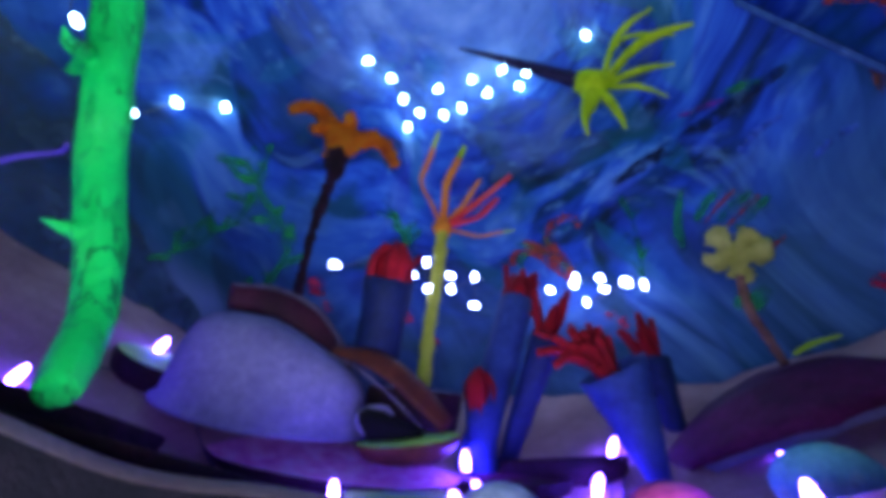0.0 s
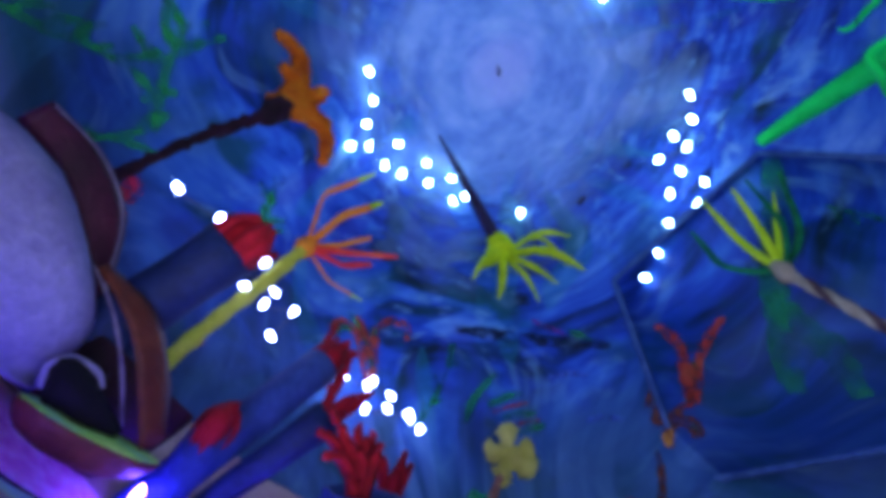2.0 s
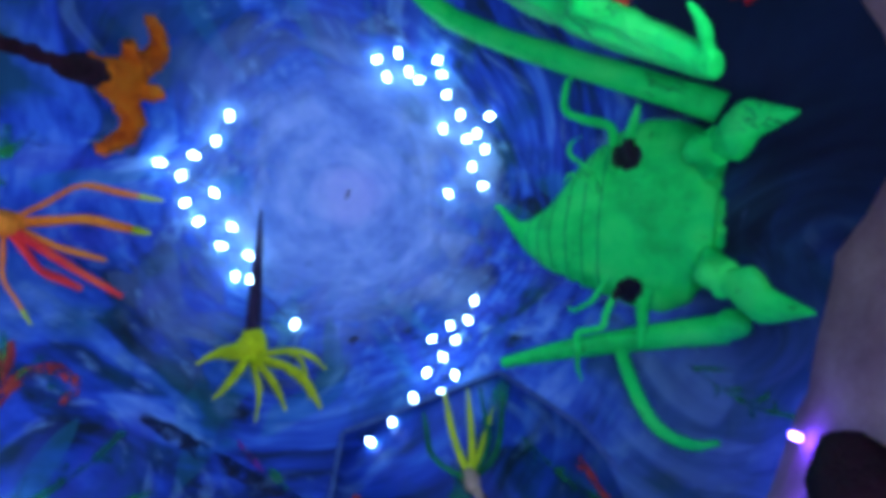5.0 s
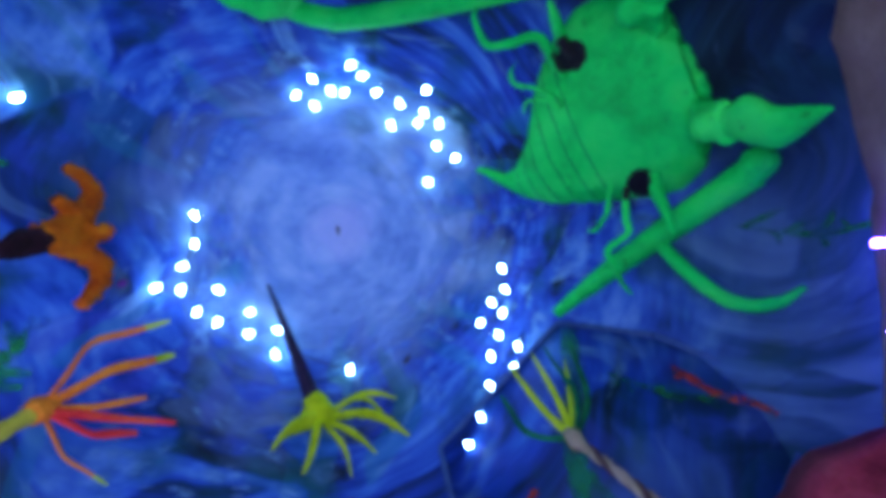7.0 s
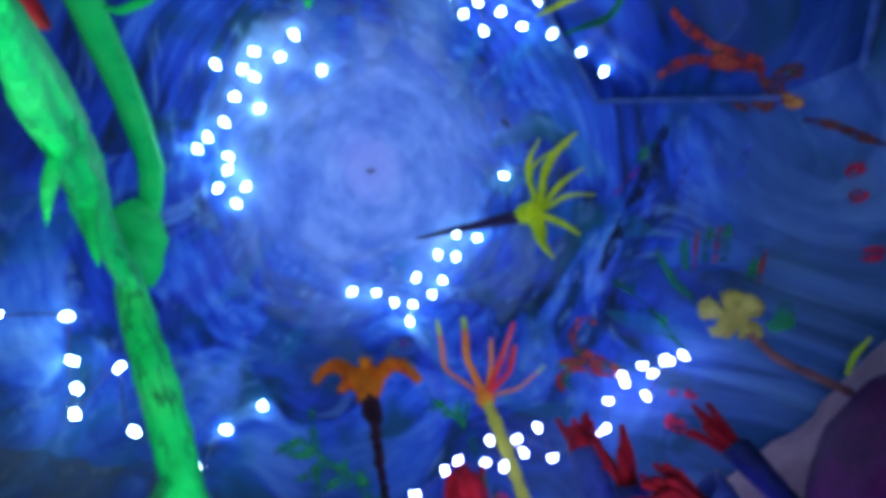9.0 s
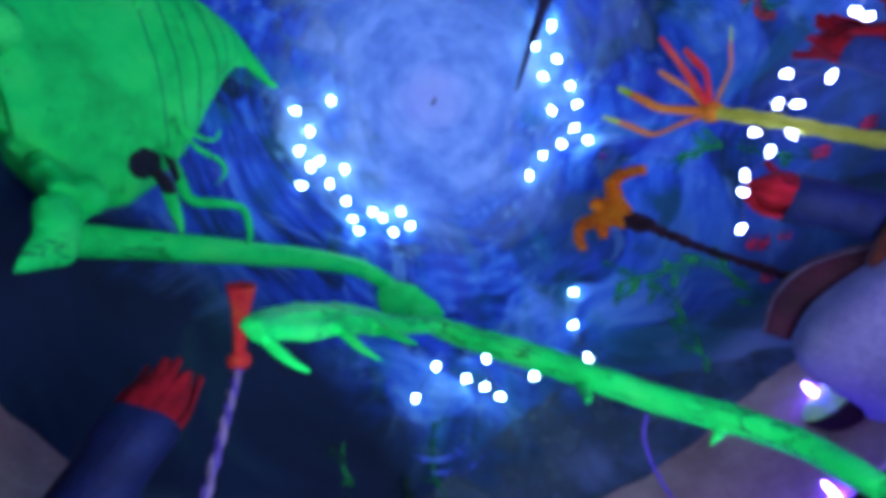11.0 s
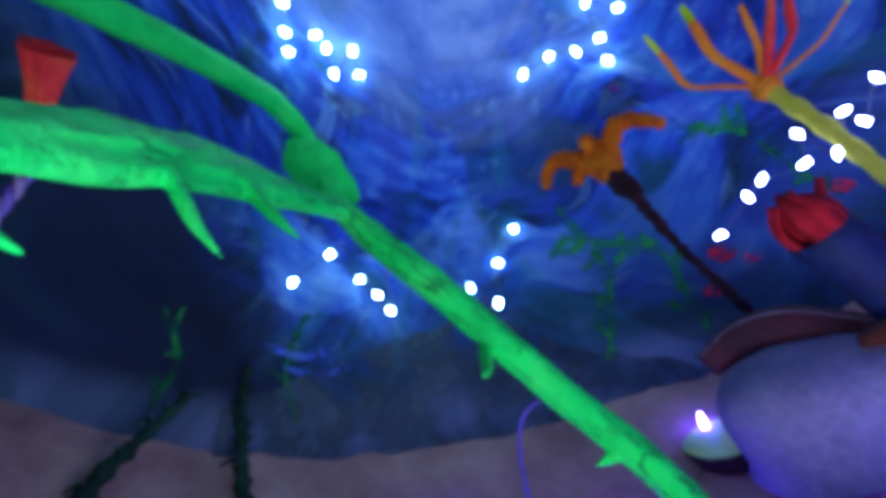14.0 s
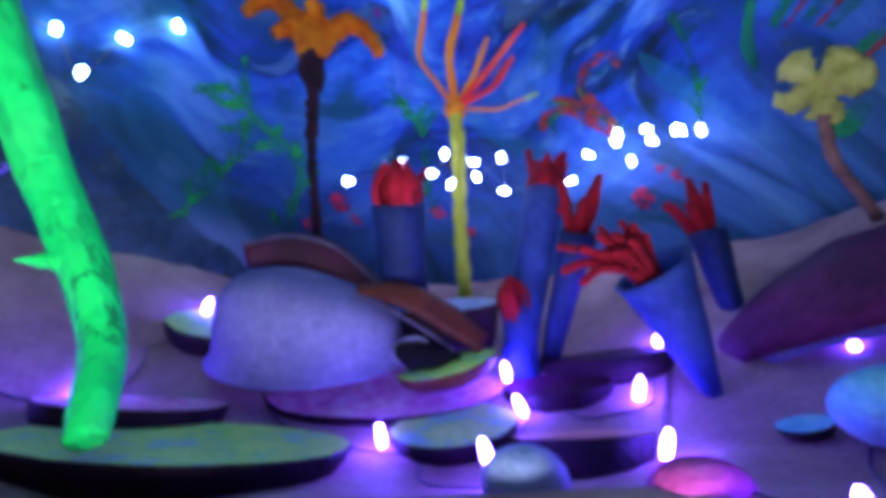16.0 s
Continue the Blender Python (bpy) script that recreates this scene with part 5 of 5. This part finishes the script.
def trumpet_flower():
    s = thing("trumpet_flower", "orange trumpet on a striped violet and coral stem", "flower")
    top, neck, low = Vector((-0.066, -0.110, 0.201)), Vector((-0.099, -0.118, 0.192)), Vector((-0.118, -0.130, 0.070))
    bm = bmesh.new()
    ax = (top - neck).normalized()
    u = ax.orthogonal().normalized()
    v = ax.cross(u)
    seg, rings = 20, []
    for f, r in ((-0.12, 0.0018), (0.0, 0.0030), (0.35, 0.0032), (0.7, 0.0042), (1.0, 0.0062), (1.06, 0.0068), (1.0, 0.0056), (0.7, 0.0034), (0.4, 0.0028)):
        c = neck + (top - neck) * f
        rings.append([bm.verts.new(c + (u * math.cos(2 * math.pi * i / seg) + v * math.sin(2 * math.pi * i / seg)) * r * (1 + (0.16 * math.cos(6 * 2 * math.pi * i / seg) if f > 0.6 else 0.05 * math.cos(6 * 2 * math.pi * i / seg)))) for i in range(seg)])
    for a, b in zip(rings, rings[1:]):
        for i in range(seg):
            bm.faces.new((a[i], a[(i + 1) % seg], b[(i + 1) % seg], b[i]))
    bm.faces.new(rings[0])
    bm.faces.new(rings[-1])
    part("trumpet", bm, CORAL, s)
    bm = bmesh.new()
    ball(bm, neck - ax * 0.003, (0.0058, 0.0058, 0.0050), frame_from(ax), rough=0.15, freq=200)
    part("calyx", bm, CORAL, s, "dusty coral ball under the trumpet")
    L = spline([neck - ax * 0.005, neck.lerp(low, 0.30) + Vector((-0.002, 0, 0)), neck.lerp(low, 0.7), low], 30)
    for k, m in ((0, VIOLET), (1, LILAC)):
        pts = [L[i] + Vector((math.cos(i * 0.5 + k * 3.14), math.sin(i * 0.5 + k * 3.14), 0)) * 0.0011 for i in range(0, len(L), 2)]
        tube("strand", pts, [0.0016, 0.0018], m, s, sides=7, steps=1)
    return s


trumpet_flower()


def thin_weed():
    s = thing("thread_weed", "thin violet thread weed curving up from the sand", "weed")
    tube("thread", [(-0.166, 0.076, ground(-0.166, 0.076) - 0.002), (-0.160, 0.075, 0.100), (-0.142, 0.070, 0.110), (-0.122, 0.066, 0.109), (-0.112, 0.060, 0.104)], [0.0008, 0.0009, 0.0009, 0.0008, 0.0005], VIOLET, s, sides=6, steps=6)
    return s


thin_weed()


# ---- the green sculpture ----
def green_sculpture():
    """A papier-mache creature with a ringed body, a long jointed arm down to the sand and another up to the hatch: one mesh."""
    bm = bmesh.new()
    tail, chin = Vector((0.014, -0.083, 0.344)), Vector((0.032, -0.196, 0.238))
    ax = (chin - tail).normalized()
    out = Vector((0.0, -0.15, 0.25)).normalized()
    side = ax.cross(out).normalized()
    out = side.cross(ax).normalized()
    N, seg, rings = 96, 36, []
    girth = ((0.0, 0.0016), (0.026, 0.0030), (0.064, 0.0052), (0.115, 0.0074), (0.167, 0.0125), (0.218, 0.0185), (0.282, 0.0265), (0.346, 0.0350), (0.423, 0.0460), (0.50, 0.0550), (0.577, 0.0615), (0.705, 0.0675), (0.83, 0.0670), (0.936, 0.0560), (1.0, 0.0330))
    droop = ((0.0, 0.0), (0.026, 0.002), (0.064, 0.010), (0.115, 0.0195), (0.167, 0.0240), (0.218, 0.0240), (0.282, 0.0225), (0.346, 0.0180), (0.423, 0.0120), (0.50, 0.0075), (0.577, 0.0045), (0.705, 0.0015), (0.83, 0.0005), (1.0, 0.002))

    def between(table, f):
        for (a, u), (b, v) in zip(table, table[1:]):
            if f <= b:
                return u + (v - u) * (f - a) / (b - a)
        return table[-1][1]

    W = [between(girth, k / (N - 1)) for k in range(N)]
    sag = [between(droop, k / (N - 1)) for k in range(N)]
    for i in range(N):
        f = i / (N - 1)
        c = tail + (chin - tail) * f + out * (0.030 * math.sin(math.pi * f) ** 0.8 * 0.6)
        c = c - side * sag[i]
        groove = 1.0
        if 0.16 < f < 0.52:
            groove = 1 - 0.09 * max(0, math.cos(2 * math.pi * (f - 0.16) / 0.072)) ** 6
        if abs(f - 0.545) < 0.010:
            groove = 0.94
        ring = []
        for k in range(seg):
            a = 2 * math.pi * k / seg
            w = W[i] * groove
            p = c + side * math.cos(a) * w + out * math.sin(a) * min(w, 0.030 + 0.1 * w) * (0.75 if math.sin(a) > 0 else 1.0)
            ring.append(bm.verts.new(p + (p - c) * 0.07 * noise.noise(p * 45)))
        rings.append(ring)
    for a, b in zip(rings, rings[1:]):
        for k in range(seg):
            bm.faces.new((a[k], a[(k + 1) % seg], b[(k + 1) % seg], b[k]))
    bm.faces.new(rings[0])
    bm.faces.new(rings[-1])
    # claws
    for b0, j, t, s in (((0.052, -0.176, 0.222), (0.057, -0.160, 0.190), (0.063, -0.166, 0.150), 1), ((0.000, -0.176, 0.222), (-0.012, -0.160, 0.196), (-0.019, -0.162, 0.154), -1)):
        b0, j, t = Vector(b0), Vector(j), Vector(t)
        sweep(bm, [b0, b0.lerp(j, 0.4), b0.lerp(j, 0.75), j], [0.008, 0.0120, 0.0090, 0.0100], sides=14, steps=5, flat=0.62, hint=(0, 1, 0.2), rough=0.38, freq=95)
        m = j.lerp(t, 0.45) + Vector((0.004 * s, 0.0, 0.0))
        sweep(bm, [j + (j - t) * 0.12, j.lerp(t, 0.25), m, t], [0.004, 0.0125, 0.0105, 0.0008], sides=12, steps=5, flat=0.5, hint=(0, 1, 0.2), rough=0.12, freq=100)
        ball(bm, j + Vector((-0.002 * s, 0.002, 0.008)), (0.0085, 0.008, 0.0085), None, 12, 8, 0.25, 100)
    # row of plates along the front
    for k in range(7):
        f = k / 6
        p = Vector((0.004, -0.186, 0.226)).lerp(Vector((0.050, -0.186, 0.226)), f)
        ball(bm, p + Vector((0, 0.004, -0.004 * math.sin(math.pi * f))), (0.0058, 0.0045, 0.0050), None, 10, 7, 0.3, 120)
    # the long arm that comes down to the sand
    sweep(bm, [(-0.031, -0.178, 0.213), (-0.063, -0.129, 0.247), (-0.090, -0.081, 0.270), (-0.113, -0.045, 0.284)], [0.0080, 0.0077, 0.0071, 0.0063], sides=14, steps=6, rough=0.06, freq=90)
    sweep(bm, [(-0.110, -0.050, 0.283), (-0.124, -0.031, 0.277), (-0.131, -0.020, 0.256), (-0.130, -0.012, 0.230)], [0.0068, 0.0060, 0.0054, 0.0062], sides=12, steps=5, rough=0.1)
    sweep(bm, [(-0.1225, -0.0385, 0.266), (-0.1255, -0.031, 0.2585), (-0.1285, -0.020, 0.2485), (-0.1300, -0.009, 0.238), (-0.1290, -0.001, 0.226)], [0.0012, 0.0125, 0.0150, 0.0105, 0.0040], sides=18, steps=7, flat=0.28, hint=(0.62, 0.1, -0.78), rough=0.08, freq=110)
    sweep(bm, [(-0.131, -0.016, 0.232), (-0.123, 0.004, 0.196), (-0.114, 0.032, 0.154), (-0.1055, 0.0645, 0.106), (-0.0890, 0.0810, 0.066), (-0.0745, 0.0755, 0.037)], [0.0056, 0.0074, 0.0074, 0.0066, 0.0056, 0.0042], sides=24, steps=12, rough=0.09, freq=110, fold=0.14)
    sweep(bm, [(-0.126, -0.006, 0.214), (-0.102, -0.038, 0.194), (-0.067, -0.063, 0.160), (-0.043, -0.078, 0.129), (-0.0265, -0.085, 0.105)], [0.0080, 0.0098, 0.0104, 0.0088, 0.0046], sides=26, steps=9, flat=0.58, hint=(0.3, 0.7, 0.5), rough=0.12, freq=130, fold=0.28)
    for a, b, c, r in (((-0.029, -0.085, 0.109), (-0.035, -0.078, 0.101), (-0.041, -0.071, 0.098), 0.0023), ((-0.057, -0.068, 0.148), (-0.060, -0.058, 0.130), (-0.061, -0.050, 0.119), 0.0026), ((-0.080, -0.050, 0.168), (-0.080, -0.040, 0.155), (-0.080, -0.032, 0.146), 0.0030), ((-0.112, 0.042, 0.126), (-0.104, 0.036, 0.114), (-0.098, 0.030, 0.108), 0.0030), ((-0.0975, 0.0735, 0.080), (-0.1015, 0.0705, 0.0795), (-0.1050, 0.0670, 0.0785), 0.0026), ((-0.116, 0.045, 0.130), (-0.125, 0.050, 0.133), (-0.133, 0.052, 0.138), 0.0028)):
        sweep(bm, [a, b, c], [r, r * 0.75, 0.0005], sides=8, steps=4, rough=0.1)
    # the other arm, up to the hatch
    sweep(bm, [(0.090, -0.176, 0.210), (0.103, -0.148, 0.243), (0.119, -0.106, 0.280), (0.1335, -0.069, 0.306)], [0.0086, 0.0080, 0.0066, 0.0040], sides=14, steps=6, rough=0.05, freq=90)
    ball(bm, (0.087, -0.177, 0.207), (0.0092, 0.0085, 0.0092), None, 12, 9, 0.2, 90)
    # thin legs and feelers
    for pts, r in (([(-0.004, -0.137, 0.252), (-0.018, -0.134, 0.2465), (-0.0297, -0.1306, 0.2418), (-0.036, -0.119, 0.249), (-0.0437, -0.1097, 0.2558), (-0.0575, -0.1085, 0.2485), (-0.0605, -0.112, 0.244)], 0.0028), ([(-0.010, -0.140, 0.236), (-0.0184, -0.1366, 0.2337), (-0.028, -0.133, 0.222), (-0.0363, -0.1301, 0.212)], 0.0034), ([(0.008, -0.134, 0.264), (-0.0069, -0.1255, 0.2629), (-0.017, -0.1164, 0.2667), (-0.024, -0.116, 0.264), (-0.0275, -0.1205, 0.258)], 0.0016), ([(0.010, -0.132, 0.266), (0.0005, -0.1267, 0.266), (-0.005, -0.118, 0.270), (0.0005, -0.1127, 0.2742)], 0.0015),
                   ([(0.060, -0.128, 0.248), (0.0736, -0.1158, 0.2449), (0.078, -0.113, 0.250), (0.0817, -0.1058, 0.2525), (0.079, -0.103, 0.256)], 0.0017), ([(0.066, -0.128, 0.236), (0.080, -0.118, 0.234), (0.0868, -0.1129, 0.230), (0.0901, -0.0998, 0.2348), (0.098, -0.096, 0.227), (0.1042, -0.0922, 0.2201), (0.1068, -0.0891, 0.2081)], 0.0021), ([(0.066, -0.140, 0.226), (0.074, -0.134, 0.222), (0.0805, -0.130, 0.216), (0.092, -0.122, 0.206)], 0.0036),
                   ([(0.112, -0.134, 0.248), (0.130, -0.133, 0.232), (0.146, -0.136, 0.216), (0.152, -0.148, 0.204), (0.149, -0.161, 0.197)], 0.0042)):
        sweep(bm, pts, [r, r * 1.05, r, r * 0.8, r * 0.35], sides=9, steps=6, rough=0.12, freq=160)
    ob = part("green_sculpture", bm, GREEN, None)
    weld = ob.modifiers.new("weld", "REMESH")
    weld.mode, weld.voxel_size, weld.use_smooth_shade = "VOXEL", 0.00105, True
    return tagged(ob, "bright green papier-mache creature sculpture with long jointed arms", "sculpture")


green_sculpture()


def crown_hook():
    p = Vector((-0.008, 0.036, 0.3545))
    s = thing("ceiling_hook", "small dark knotted hook in the ceiling's crown", "hook")
    tube("hook", [p + Vector((-0.003, -0.001, 0.004)), p + Vector((0, 0, -0.0005)), p + Vector((0.003, 0.002, 0.003))], [0.0007, 0.0010, 0.0006], P_DARK, s, sides=7, steps=4)
    return s


crown_hook()


# ---- dark weeds standing on the sand bank ----
def dark_weed(label, x, y, line, leaf, seed):
    s = thing("twisted_weed", label, "weed", "dark twisted weeds")
    rnd = random.Random(seed)
    g = ground(x, y)
    pts = [Vector((x, y, g - 0.003))] + [Vector((x, y, g)) + Vector(p) for p in line]
    tube("stalk", pts, [0.0034, 0.0030, 0.0026, 0.0022, 0.0020], WEED, s, sides=10, steps=8, twist=700, lobes=2, lobe=0.3, rough=0.3, freq=300)
    L = spline(pts, 5)
    for i in range(2, len(L), 2):
        d = Vector((rnd.uniform(-1, 1), rnd.uniform(-1, 1), rnd.uniform(-0.1, 0.7))).normalized()
        e = L[i] + d * leaf * rnd.uniform(0.6, 1.3)
        tube("leaf", [L[i], L[i].lerp(e, 0.5) + Vector((0, 0, 0.0015)), e], [0.0011, 0.0020, 0.0005], WEED, s, sides=6, steps=3, flat=0.4, rough=0.3, freq=300)
    return s


dark_weed("dark green twisted weed leaning over the sand bank", -0.164, -0.091, [(-0.006, 0.003, 0.014), (-0.012, 0.010, 0.028), (-0.017, 0.020, 0.044), (-0.019, 0.023, 0.050)], 0.006, 3)
dark_weed("dark green leafy weed standing on the sand bank", -0.188, -0.039, [(-0.003, -0.003, 0.012), (-0.003, -0.005, 0.026), (-0.005, -0.007, 0.042), (-0.004, -0.007, 0.056)], 0.009, 4)


# ---- each thing's own origin, at its base ----
def settle(ob):
    """Moves a thing's empty to the middle of its foot; the parts stay where they are."""
    bpy.context.view_layer.update()
    box = [c.matrix_world @ Vector(p) for c in ob.children_recursive if c.type == "MESH" for p in c.bound_box]
    lo, hi = (Vector([f(p[i] for p in box) for i in range(3)]) for f in (min, max))
    foot = Vector(((lo.x + hi.x) / 2, (lo.y + hi.y) / 2, lo.z))
    ob.location = foot
    for c in ob.children:
        c.matrix_basis = Matrix.Translation(-foot) @ c.matrix_basis


for ob in [o for o in scene.objects if o.type == "EMPTY" and not o.parent and "kind" not in o]:
    settle(ob)
